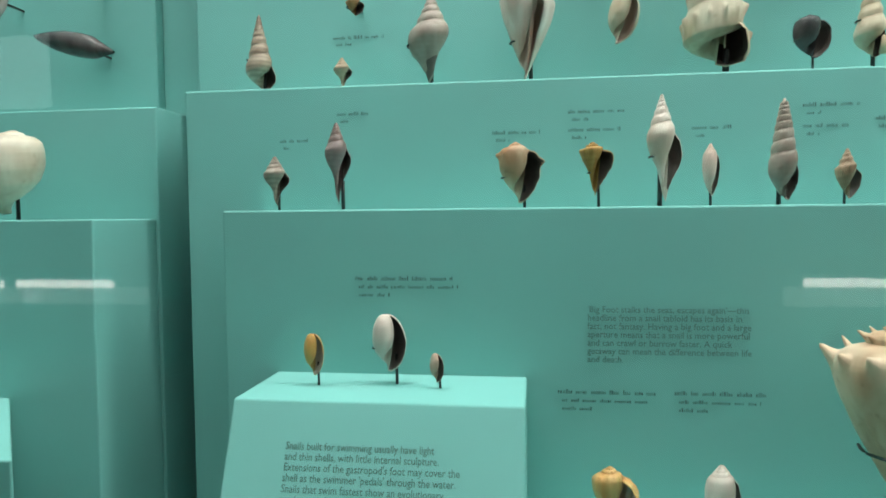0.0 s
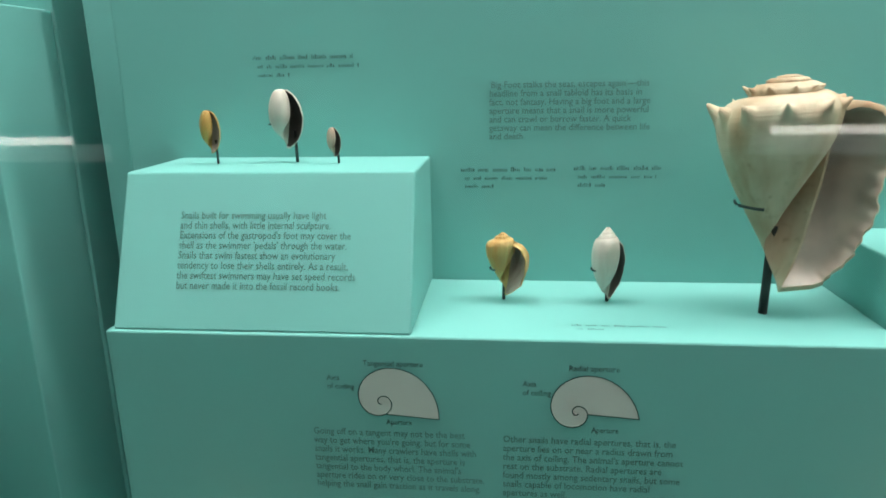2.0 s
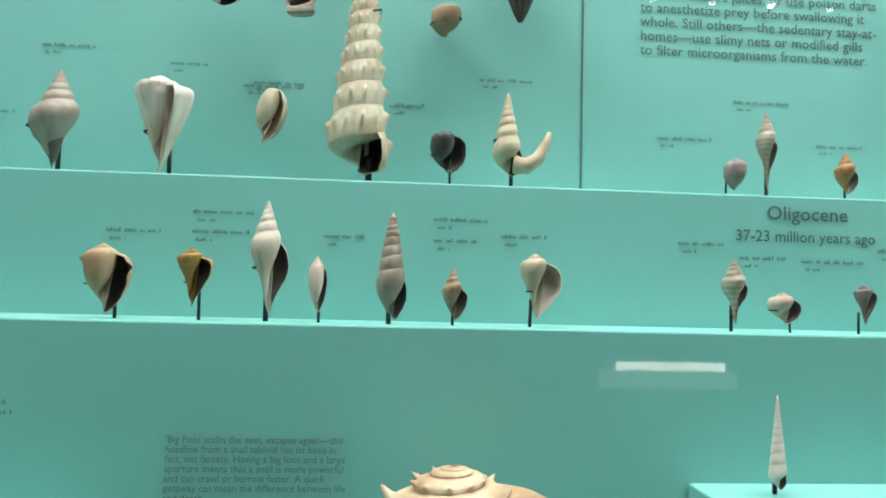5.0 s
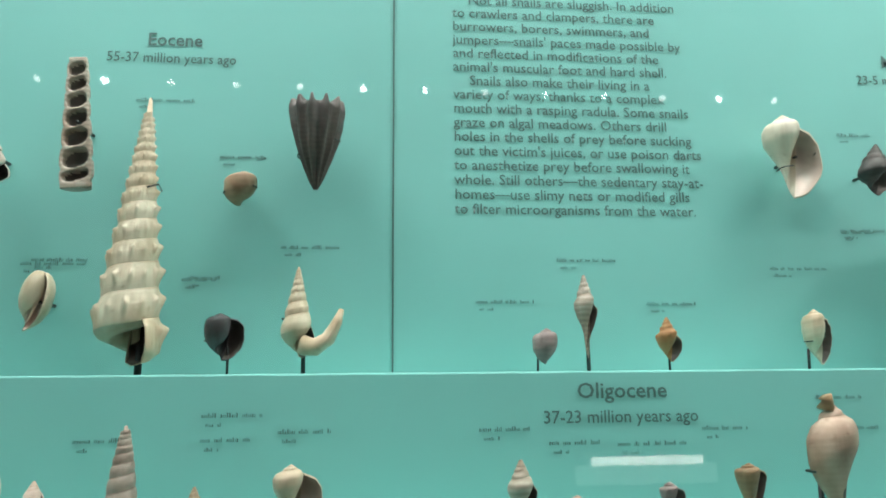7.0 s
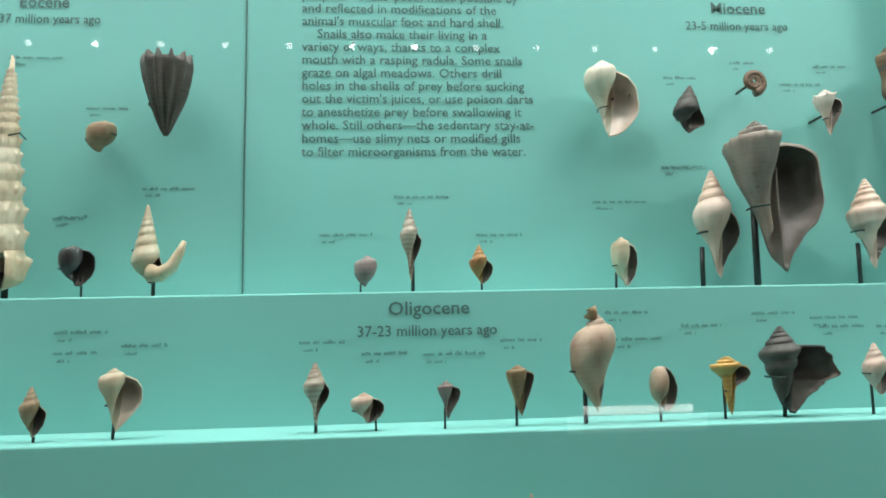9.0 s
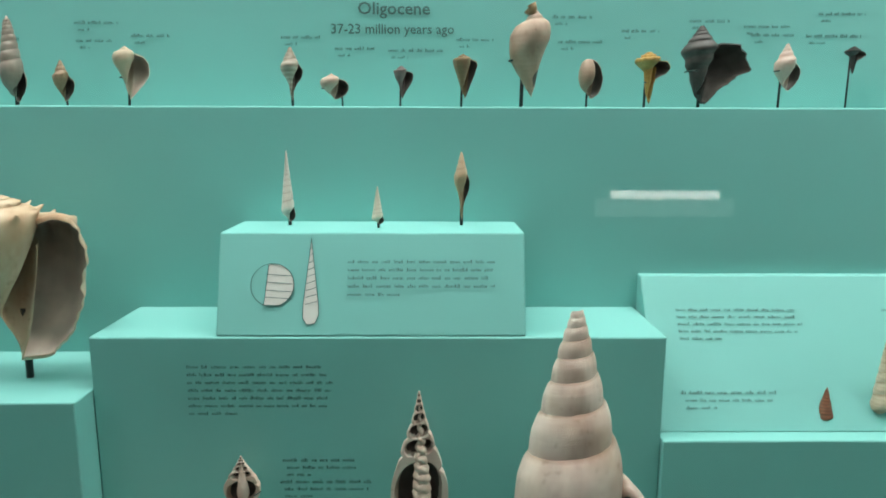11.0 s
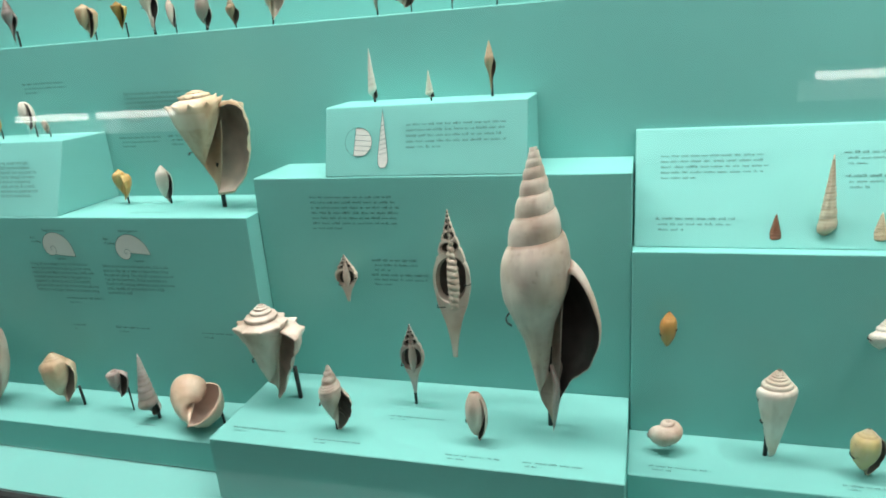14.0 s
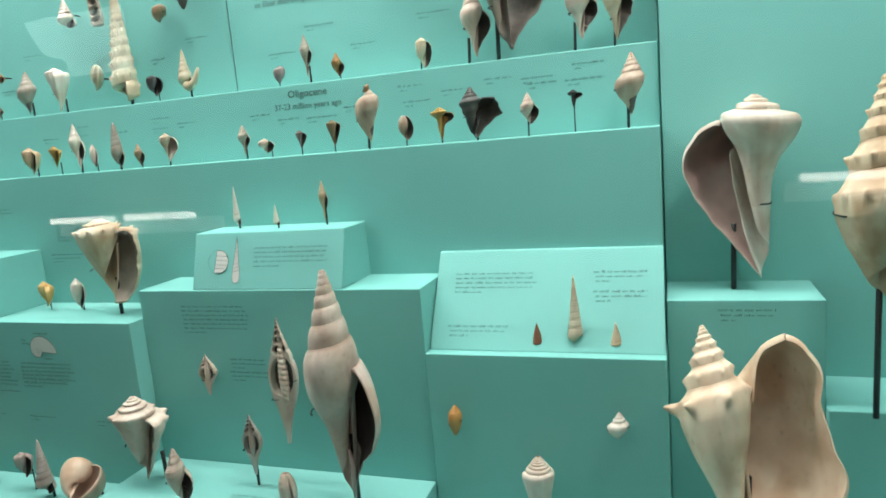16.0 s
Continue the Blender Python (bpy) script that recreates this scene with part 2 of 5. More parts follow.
def add_box(bm, x0, x1, y0, y1, z0, z1):
    return bmesh.ops.create_cube(bm, size=1, matrix=Matrix.Translation(((x0 + x1) / 2, (y0 + y1) / 2, (z0 + z1) / 2)) @ Matrix.Diagonal((x1 - x0, y1 - y0, z1 - z0, 1)))["verts"]


def block(name, label, x0, x1, y0, y1, z0, z1, top=0.0, mat=None, kind="structure", soft=0.0018, category="plinth"):
    """A painted block; top sets the upper front edge back by that much, for a sloping face."""
    bm = bmesh.new()
    for v in add_box(bm, x0, x1, y0, y1, z0, z1):
        if top and v.co.z > (z0 + z1) / 2 and v.co.y < (y0 + y1) / 2:
            v.co.y += top
    if soft:
        bmesh.ops.bevel(bm, geom=bm.edges[:], offset=soft, segments=2, affect="EDGES", profile=0.5)
    return tagged(part(name, bm, mat or TEAL), label, category, "", kind)


# ---- the case: stepped tiers and plinths ----
FLOOR = 0.819
back_panel = block("back_panel", "pale teal painted back panel with printed captions", -0.424, 1.306, 0.84, 0.90, 0.80, 3.1, category="panel")
tier_two = block("tier_two", "teal painted upper tier with printed captions", -0.397, 1.306, 0.757, 0.839, 0.80, 1.622, category="tier")
tier_three = block("tier_three", "teal painted middle tier with printed captions", -0.312, 1.306, 0.667, 0.7565, 0.80, 1.485, category="tier")
plinth_a = block("plinth_a", "teal display block with sloping printed face", -0.257, -0.011, 0.516, 0.6665, 1.2032, 1.325, top=0.05, kind="thing")
plinth_b = block("plinth_b", "teal display plinth with printed diagrams", -0.263, 0.3565, 0.514, 0.6665, FLOOR, 1.203, kind="thing")
plinth_c = block("plinth_c", "tall teal display plinth with printed caption", 0.357, 0.9305, 0.548, 0.6665, FLOOR, 1.257, kind="thing")
plinth_l = block("caption_block", "teal display block with sloping face and diagram", 0.482, 0.790, 0.549, 0.6665, 1.2572, 1.357, top=0.031, kind="thing")
plinth_d = block("plinth_d", "teal display plinth with printed caption", 0.931, 1.308, 0.543, 0.6665, FLOOR, 1.149, kind="thing")
slope_d = block("caption_wedge", "pale teal sloping caption wedge on the plinth", 0.933, 1.3065, 0.562, 0.6665, 1.1492, 1.297, top=0.093, kind="thing")
plinth_f = block("plinth_f", "low teal display plinth with captions", 0.347, 0.929, 0.343, 0.5475, FLOOR, 0.920, kind="thing")
plinth_g = block("plinth_g", "low teal display step with captions", 0.9295, 2.2, 0.434, 0.5425, FLOOR, 0.869, kind="thing")
plinth_i = block("plinth_i", "low teal display step in front of the plinth", -0.275, 0.3465, 0.396, 0.5135, FLOOR, 0.872, kind="thing")
right_panel = block("right_panel", "teal painted end panel of the display", 1.3085, 2.35, 0.745, 0.80, 0.80, 3.1, category="panel")
plinth_e = block("plinth_e", "teal display plinth carrying a large whelk", 1.309, 1.528, 0.617, 0.7445, FLOOR, 1.219, kind="thing")
plinth_h = block("plinth_h", "teal display plinth beside the whelk", 1.5285, 2.2, 0.60, 0.7445, FLOOR, 1.058, kind="thing")
# recessed strip and lid, added to keep lamplight out of the bay gap
block("bay_gap_filler", "recessed teal strip between the two bays, added to block light", -0.5045, -0.4245, 0.90, 0.93, 1.60, 3.1, category="panel")
block("bay_gap_light_stop", "narrow teal light stop added between the two bays", -0.5045, -0.4245, 0.90, 0.9495, 1.57, 1.5995, soft=0, category="panel")
left_panel = block("left_panel", "teal painted panel of the neighbouring bay", -1.5, -0.505, 0.885, 0.93, 0.80, 3.1, category="panel")
left_tier = block("left_tier_two", "teal painted upper tier of the neighbouring bay", -1.5, -0.453, 0.79, 0.884, 0.80, 1.612, category="tier")
left_tier3 = block("left_tier_three", "teal painted middle tier of the neighbouring bay", -1.5, -0.456, 0.67, 0.7895, 0.80, 1.478, category="tier")
left_block = block("left_plinth", "teal display plinth of the neighbouring bay", -1.5, -0.412, 0.50, 0.6695, FLOOR, 1.289, kind="thing")
for v in left_block.data.vertices:
    if v.co.x > -0.5 and v.co.y > 0.6:
        v.co.x -= 0.145
left_low = block("left_low_plinth", "low teal display step of the neighbouring bay", -1.5, -0.44, 0.40, 0.4995, FLOOR, 1.03, kind="thing")
case_floor = block("case_floor", "teal painted floor of the display case", -1.6, 2.4, 0.297, 0.95, 0.76, FLOOR - 0.0005, soft=0, category="floor")
case_back = block("case_wall_back", "dark teal back wall of the display case", -1.6, 2.4, 0.95, 1.0, 0.0, 3.3, soft=0, category="wall")
case_left = block("case_wall_left", "teal side wall of the display case", -1.66, -1.6, 0.27, 1.0, 0.0, 3.3, soft=0, category="wall")
case_right = block("case_wall_right", "teal side wall of the display case", 2.4, 2.46, 0.27, 1.0, 0.0, 3.3, soft=0, category="wall")
case_top = block("case_ceiling", "white painted ceiling of the display case", -1.6, 2.4, 0.29, 0.95, 3.2, 3.26, soft=0, mat=FRAME, category="ceiling")
case_head = block("case_header", "grey painted header board over the glass", -1.66, 2.46, 0.26, 0.29, 2.46, 3.3, soft=0, mat=FRAME, category="trim")
case_base = block("case_base", "grey painted base board under the glass", -1.66, 2.46, 0.16, 0.2955, 0.0, 0.812, mat=FRAME, category="trim")
gasket = block("glass_gasket", "black rubber gasket along the glass", -1.6, 2.4, 0.281, 0.2925, 0.8122, 0.8190, soft=0.0008, mat=GASKET, category="trim")
bm = bmesh.new()
vs = [bm.verts.new(c) for c in ((-1.6, 0.286, 0.819), (2.4, 0.286, 0.819), (2.4, 0.286, 2.46), (-1.6, 0.286, 2.46))]
bm.faces.new(vs)
pane = tagged(part("window_glass", bm, GLASS), "clear glass front pane of the display case", "glass", "", "structure")
pane.visible_shadow = False

# ---- the dim hall behind ----
hall = [("hall_floor", -9, 10, -6.3, 0.16, -0.1, 0.0, HALL_FLOOR, "dark hall floor"), ("hall_ceiling", -9, 10, -6.3, 1.0, 4.7, 4.8, HALL_CEILING, "dim hall ceiling"),
        ("hall_wall_south", -9, 10, -6.4, -6.3, 0.0, 4.7, HALL_WALL, "dim hall wall"), ("hall_wall_west", -9.1, -9, -6.3, 1.0, 0.0, 4.7, HALL_WALL, "dim hall wall"),
        ("hall_wall_east", 10, 10.1, -6.3, 1.0, 0.0, 4.7, HALL_WALL, "dim hall wall"), ("hall_wall_north_left", -9, -1.66, 0.3, 0.4, 0.0, 4.7, HALL_WALL, "dim hall wall"),
        ("hall_wall_north_right", 2.46, 10, 0.3, 0.4, 0.0, 4.7, HALL_WALL, "dim hall wall"), ("hall_wall_over", -1.66, 2.46, 0.3, 0.4, 3.3, 4.7, HALL_WALL, "dim hall wall")]
for name, x0, x1, y0, y1, z0, z1, m, text in hall:
    block(name, text + " opposite the lit case", x0, x1, y0, y1, z0, z1, soft=0, mat=m, category="hall")


def strip_light(x0, x1, z, drop):
    root = tagged(new("strip_light"), "bright fluorescent strip of a case across the hall", "light", "strips across the hall")
    root.location = ((x0 + x1) / 2, -6.3, z)
    bm = bmesh.new()
    add_box(bm, x0 - root.location.x - 0.03, x1 - root.location.x + 0.03, 0.0, 0.25, -0.03, 0.05)
    part("housing", bm, FRAME, root)
    bm = bmesh.new()
    add_box(bm, x0 - root.location.x, x1 - root.location.x, 0.251, 0.27, -drop, 0.03)
    part("tube", bm, TUBE, root, "glowing white tube")
    # backing that glows by itself, imitating the tube's light below it
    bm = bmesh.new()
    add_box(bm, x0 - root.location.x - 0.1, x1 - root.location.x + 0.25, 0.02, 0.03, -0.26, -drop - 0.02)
    part("glow_panel", bm, CASE_GLOW, root, "case back given a soft glow in place of tube light")


strip_light(-6.9, -5.75, 0.80, 0.05)
strip_light(-5.6, -4.45, 0.80, 0.05)
strip_light(2.45, 3.55, 0.84, 0.05)


def lit_sign(x0, x1, z0, z1):
    root = tagged(new("lit_sign"), "pale glowing sign board on the hall wall", "sign")
    root.location = ((x0 + x1) / 2, -6.3, z0)
    w, h = (x1 - x0) / 2, z1 - z0
    bm = bmesh.new()
    add_box(bm, -w - 0.04, w + 0.04, 0.0, 0.06, -0.04, h + 0.04)
    part("frame", bm, GASKET, root)
    bm = bmesh.new()
    outline = ((-w, h), (w, h), (w, 0), (-0.2 * w, 0), (-0.3 * w, 0.3 * h), (-0.7 * w, 0.42 * h), (-0.9 * w, 0.75 * h))
    bmesh.ops.triangulate(bm, faces=[bm.faces.new([bm.verts.new((x, 0.064, z)) for x, z in outline])])
    part("lit_face", bm, SIGN, root, "softly glowing pale face")


SIGN = glow("sign_glow", (0.72, 1.0, 0.95), 2.6)
lit_sign(-6.95, -5.25, 2.70, 3.50)


def ceiling_spot(x, strength):
    root = tagged(new("ceiling_spot"), "small lit spotlight under the hall ceiling", "light", "hall spots")
    root.location = (x, -5.9, 4.5)
    bm = bmesh.new()
    bmesh.ops.create_cone(bm, cap_ends=True, segments=16, radius1=0.07, radius2=0.05, depth=0.2, matrix=Matrix.Translation((0, 0, 0.1)))
    part("can", bm, GASKET, root)
    bm = bmesh.new()
    bmesh.ops.create_uvsphere(bm, u_segments=12, v_segments=8, radius=0.034, matrix=Matrix.Translation((0, 0, -0.02)))
    part("bulb", bm, strength, root, "glowing bulb", True)


BULB_DIM = glow("bulb_dim", (0.9, 0.97, 1.0), 16.0)
for i in range(13):
    ceiling_spot(-2.85 + 0.62 * i, BULB if i in (1, 5, 6, 11) else BULB_DIM)


# ---- printing on the panels ----
def text_mesh(name, lines, size, spacing, width, parent, place, slope=0.0, align="LEFT", mat=None):
    """Printed lines: first baseline at place, spacing apart, squeezed to the given width; slope turns the sheet back about x."""
    bm = bmesh.new()
    widest = 0.0
    for i, line in enumerate(lines):
        cu = bpy.data.curves.new("line", "FONT")
        cu.body, cu.size, cu.resolution_u, cu.align_x = line, size, 2, align
        cu.offset = size * (0.013 if name == "heading" else 0.008)
        ob = bpy.data.objects.new("line", cu)
        me = bpy.data.meshes.new_from_object(ob)
        xs = [v.co.x for v in me.vertices] or [0]
        widest = max(widest, max(xs) - min(xs))
        me.transform(Matrix.Translation((0, -i * spacing, 0)))
        bm.from_mesh(me)
        bpy.data.meshes.remove(me)
        bpy.data.objects.remove(ob)
        bpy.data.curves.remove(cu)
    k = width / widest if widest else 1
    turn = Matrix.Translation(place) @ Matrix.Rotation(radians(90 - slope), 4, "X") @ Matrix.Diagonal((k, 1, 1, 1))
    bmesh.ops.transform(bm, matrix=turn, verts=bm.verts)
    return part(name, bm, mat or (SOFT_INK if name == "caption_text" else INK), parent, "dark printed caption text")


draw = random.Random(5)


def label(parent, place, width, lines, slope=0.0, pitch=None):
    """A caption too small to read: rows of short dark bars, on an upright, sloping or level face."""
    x0, y0, z0 = place
    level = lines and place in LEVEL
    bm = bmesh.new()
    pitch = pitch or (0.0078 if lines < 4 else 0.0082)
    for i in range(lines):
        x = 0.0 if i == 0 or lines > 3 else 0.004
        full = width if i == 0 or (lines > 3 and i < lines - 1) else width * (0.35 if i == lines - 1 else 0.98)
        full *= draw.uniform(0.93, 1.0)
        tall = 0.0034 if i == 0 and lines < 4 else 0.0028
        while x < full:
            word = min(draw.uniform(0.004, 0.015), full - x)
            end = x + word
            while x < end:
                h = draw.choice((tall * 0.8, tall * 0.8, tall * 0.9, tall * 1.25))
                w = draw.choice((0.0007, 0.0009, 0.0013))
                vs = [bm.verts.new((x + dx, dz - i * pitch, 0)) for dx, dz in ((0, 0), (w, 0), (w, h), (0, h))]
                bm.faces.new(vs)
                x += w + 0.0009
            x += draw.uniform(0.0024, 0.0036)
    up = radians(0 if level else 90 - slope)
    off = (x0, y0, z0 + 0.0006) if level else (x0, y0 - 0.0008, z0 - 0.001)
    bmesh.ops.transform(bm, matrix=Matrix.Translation(off) @ Matrix.Rotation(up, 4, "X"), verts=bm.verts)
    return part("caption", bm, FAINT, parent, "small dark printed species caption")


LEVEL = set()


def flat_label(parent, place, width, lines):
    LEVEL.add(place)
    label(parent, place, width, lines)


label(back_panel, (0.156, 0.840, 1.916), 0.064, 2)
label(back_panel, (0.248, 0.840, 1.853), 0.048, 2)
label(back_panel, (0.329, 0.840, 1.920), 0.043, 2)
label(back_panel, (0.223, 0.840, 1.721), 0.031, 2)
label(back_panel, (0.316, 0.840, 1.754), 0.064, 2)
label(back_panel, (0.523, 0.840, 1.696), 0.065, 2)
label(back_panel, (0.614, 0.840, 1.742), 0.073, 2)
label(back_panel, (0.713, 0.840, 1.694), 0.057, 2)
label(back_panel, (0.860, 0.840, 1.734), 0.072, 2)
label(back_panel, (0.951, 0.840, 1.779), 0.061, 2)
label(back_panel, (0.961, 0.840, 1.896), 0.043, 2)
label(back_panel, (0.066, 0.840, 1.739), 0.060, 2)
label(back_panel, (1.051, 0.840, 1.917), 0.035, 2)
label(back_panel, (1.117, 0.840, 1.888), 0.058, 2)
label(back_panel, (1.165, 0.840, 1.913), 0.048, 2)
label(back_panel, (0.952, 0.840, 1.777), 0.039, 2)
label(back_panel, (-0.160, 0.840, 1.770), 0.057, 2)
label(back_panel, (-0.024, 0.840, 1.756), 0.041, 2)
label(back_panel, (0.056, 0.840, 1.735), 0.063, 2)
label(back_panel, (0.216, 0.840, 1.719), 0.035, 2)
label(back_panel, (-0.247, 0.840, 1.695), 0.065, 2)
label(tier_two, (-0.285, 0.757, 1.562), 0.032, 2)
label(tier_two, (-0.219, 0.757, 1.590), 0.040, 2)
label(tier_two, (-0.048, 0.757, 1.565), 0.053, 2)
label(tier_two, (0.032, 0.757, 1.585), 0.060, 2)
label(tier_two, (0.032, 0.757, 1.566), 0.054, 2)
label(tier_two, (0.157, 0.757, 1.565), 0.042, 2)
label(tier_two, (0.264, 0.757, 1.585), 0.054, 2)
label(tier_two, (0.264, 0.757, 1.564), 0.045, 2)
label(tier_two, (0.331, 0.757, 1.570), 0.049, 2)
label(tier_two, (0.512, 0.757, 1.569), 0.052, 2)
label(tier_two, (0.577, 0.757, 1.556), 0.050, 2)
label(tier_two, (0.642, 0.757, 1.554), 0.068, 2)
label(tier_two, (0.725, 0.757, 1.567), 0.046, 2)
label(tier_two, (0.841, 0.757, 1.594), 0.048, 2)
label(tier_two, (0.849, 0.757, 1.565), 0.055, 2)
label(tier_two, (0.926, 0.757, 1.578), 0.048, 2)
label(tier_two, (1.008, 0.757, 1.590), 0.052, 2)
label(tier_two, (1.085, 0.757, 1.574), 0.053, 2)
label(tier_two, (1.075, 0.757, 1.584), 0.059, 2)
label(tier_two, (1.165, 0.757, 1.599), 0.060, 2)
label(tier_two, (1.152, 0.757, 1.573), 0.068, 2)
label(tier_three, (-0.177, 0.667, 1.417), 0.103, 3)
label(tier_three, (0.018, 0.667, 1.311), 0.091, 3)
label(tier_three, (0.124, 0.667, 1.312), 0.081, 3)
label(plinth_b, (-0.032, 0.514, 1.055), 0.081, 2)
label(plinth_b, (0.060, 0.514, 1.003), 0.073, 2)
label(plinth_b, (0.235, 0.514, 1.001), 0.068, 2)
label(plinth_b, (-0.036, 0.514, 1.003), 0.033, 2)
label(plinth_c, (0.452, 0.548, 1.226), 0.144, 7)
label(plinth_c, (0.544, 0.548, 1.126), 0.080, 3)
label(plinth_c, (0.541, 0.548, 1.102), 0.096, 3)
label(plinth_d, (1.045, 0.548, 1.109), 0.141, 5)
label(plinth_d, (1.075, 0.548, 1.056), 0.072, 3)
label(plinth_d, (0.956, 0.548, 0.977), 0.082, 3)
label(plinth_d, (1.194, 0.548, 0.978), 0.072, 3)
label(plinth_e, (1.382, 0.617, 1.203), 0.081, 3)
flat_label(plinth_f, (0.368, 0.376, 0.920), 0.086, 2)
flat_label(plinth_f, (0.502, 0.367, 0.920), 0.076, 2)
flat_label(plinth_f, (0.590, 0.442, 0.920), 0.084, 2)
flat_label(plinth_f, (0.698, 0.363, 0.920), 0.078, 2)
flat_label(plinth_f, (0.801, 0.364, 0.920), 0.080, 2)
flat_label(plinth_g, (0.958, 0.456, 0.869), 0.081, 2)
flat_label(plinth_g, (1.193, 0.456, 0.869), 0.062, 2)
flat_label(plinth_i, (0.143, 0.423, 0.872), 0.040, 2)
flat_label(plinth_b, (0.115, 0.543, 1.203), 0.077, 2)

text_mesh("heading", ["Eocene"], 0.0215, 0.02, 0.058, back_panel, (0.163, 0.8392, 1.981))
text_mesh("date_line", ["55-37 million years ago"], 0.0165, 0.02, 0.138, back_panel, (0.121, 0.8392, 1.961))
text_mesh("heading", ["Miocene"], 0.0215, 0.02, 0.074, back_panel, (1.031, 0.8392, 1.986))
text_mesh("date_line", ["23-5 million years ago"], 0.0165, 0.02, 0.139, back_panel, (0.996, 0.8392, 1.963))
text_mesh("heading", ["Oligocene"], 0.0205, 0.02, 0.087, tier_two, (0.605, 0.7562, 1.597))
text_mesh("date_line", ["37-23 million years ago"], 0.0165, 0.02, 0.149, tier_two, (0.572, 0.7562, 1.5745))
text_mesh("essay", ["    Not all snails are sluggish. In addition", "to crawlers and clampers, there are", "burrowers, borers, swimmers, and", "jumpers\u2014snails' paces made possible by",
                    "and reflected in modifications of the", "animal's muscular foot and hard shell.", "    Snails also make their living in a", "variety of ways, thanks to a complex",
                    "mouth with a rasping radula. Some snails", "graze on algal meadows. Others drill", "holes in the shells of prey before sucking", "out the victim's juices, or use poison darts",
                    "to anesthetize prey before swallowing it", "whole. Still others\u2014the sedentary stay-at-", "homes\u2014use slimy nets or modified gills", "to filter microorganisms from the water."],
          0.0168, 0.01685, 0.288, back_panel, (0.502, 0.8392, 2.047))
text_mesh("caption_text", ["'Big Foot stalks the seas, escapes again'\u2014this", "headline from a snail tabloid has its basis in", "fact, not fantasy. Having a big foot and a large", "aperture means that a snail is more powerful",
                           "and can crawl or burrow faster. A quick", "getaway can mean the difference between life", "and death."], 0.0085, 0.0078, 0.146, tier_three, (0.045, 0.6662, 1.387))
SLOPE_A = math.degrees(math.atan2(0.05, 0.1218))
text_mesh("caption_text", ["Snails built for swimming usually have light", "and thin shells, with little internal sculpture.", "Extensions of the gastropod's foot may cover the", "shell as the swimmer 'pedals' through the water.",
                           "Snails that swim fastest show an evolutionary", "tendency to lose their shells entirely. As a result,", "the swiftest swimmers may have set speed records", "but never made it into the fossil record books."],
          0.0088, 0.0083, 0.149, plinth_a, (-0.206, 0.5505, 1.2885), SLOPE_A)
text_mesh("diagram_text", ["Tangential aperture"], 0.0068, 0.008, 0.048, plinth_b, (-0.050, 0.5132, 1.178))
text_mesh("diagram_text", ["Radial aperture"], 0.0068, 0.008, 0.038, plinth_b, (0.111, 0.5132, 1.178))
text_mesh("diagram_text", ["Axis", "of coiling"], 0.0068, 0.0075, 0.022, plinth_b, (-0.080, 0.5132, 1.165))
text_mesh("diagram_text", ["Axis", "of coiling"], 0.0068, 0.0075, 0.022, plinth_b, (0.076, 0.5132, 1.164))
text_mesh("diagram_text", ["Aperture"], 0.0068, 0.008, 0.021, plinth_b, (-0.033, 0.5132, 1.127))
text_mesh("diagram_text", ["Aperture"], 0.0068, 0.008, 0.021, plinth_b, (0.130, 0.5132, 1.126))
text_mesh("caption_text", ["Going off on a tangent may not be the best", "way to get where you're going, but for some", "snails it works. Many crawlers have shells with", "tangential apertures, that is, the aperture is", "tangential to the body whorl. The animal's", "aperture rides on or very close to the substrate,", "helping the snail gain traction as it travels along."],
          0.0085, 0.0081, 0.140, plinth_b, (-0.094, 0.5132, 1.1165))
text_mesh("caption_text", ["Other snails have radial apertures, that is, the", "aperture lies on or near a radius drawn from", "the axis of coiling. The animal's aperture cannot", "rest on the substrate. Radial apertures are", "found mostly among sedentary snails, but some", "snails capable of locomotion have radial", "apertures as well."],
          0.0085, 0.0081, 0.141, plinth_b, (0.061, 0.5132, 1.1150))
SLOPE_L = math.degrees(math.atan2(0.031, 0.0998))
SLOPE_D = math.degrees(math.atan2(0.093, 0.1478))


def on_l(z):
    return 0.549 + 0.031 * (z - 1.2572) / 0.0998 - 0.0012


def on_d(z):
    return 0.562 + 0.093 * (z - 1.1492) / 0.1478 - 0.0012


def ribbon(bm, points, wide):
    """A flat line of the given width along points (x, y) in the plane."""
    for (xa, ya), (xb, yb) in zip(points, points[1:]):
        d = Vector((xb - xa, yb - ya, 0))
        if d.length < 1e-6:
            continue
        n = Vector((-d.y, d.x, 0)).normalized() * wide / 2
        e = d.normalized() * wide * 0.25
        a, b = Vector((xa, ya, 0)) - e, Vector((xb, yb, 0)) + e
        bm.faces.new([bm.verts.new(c) for c in (a - n, b - n, b + n, a + n)])


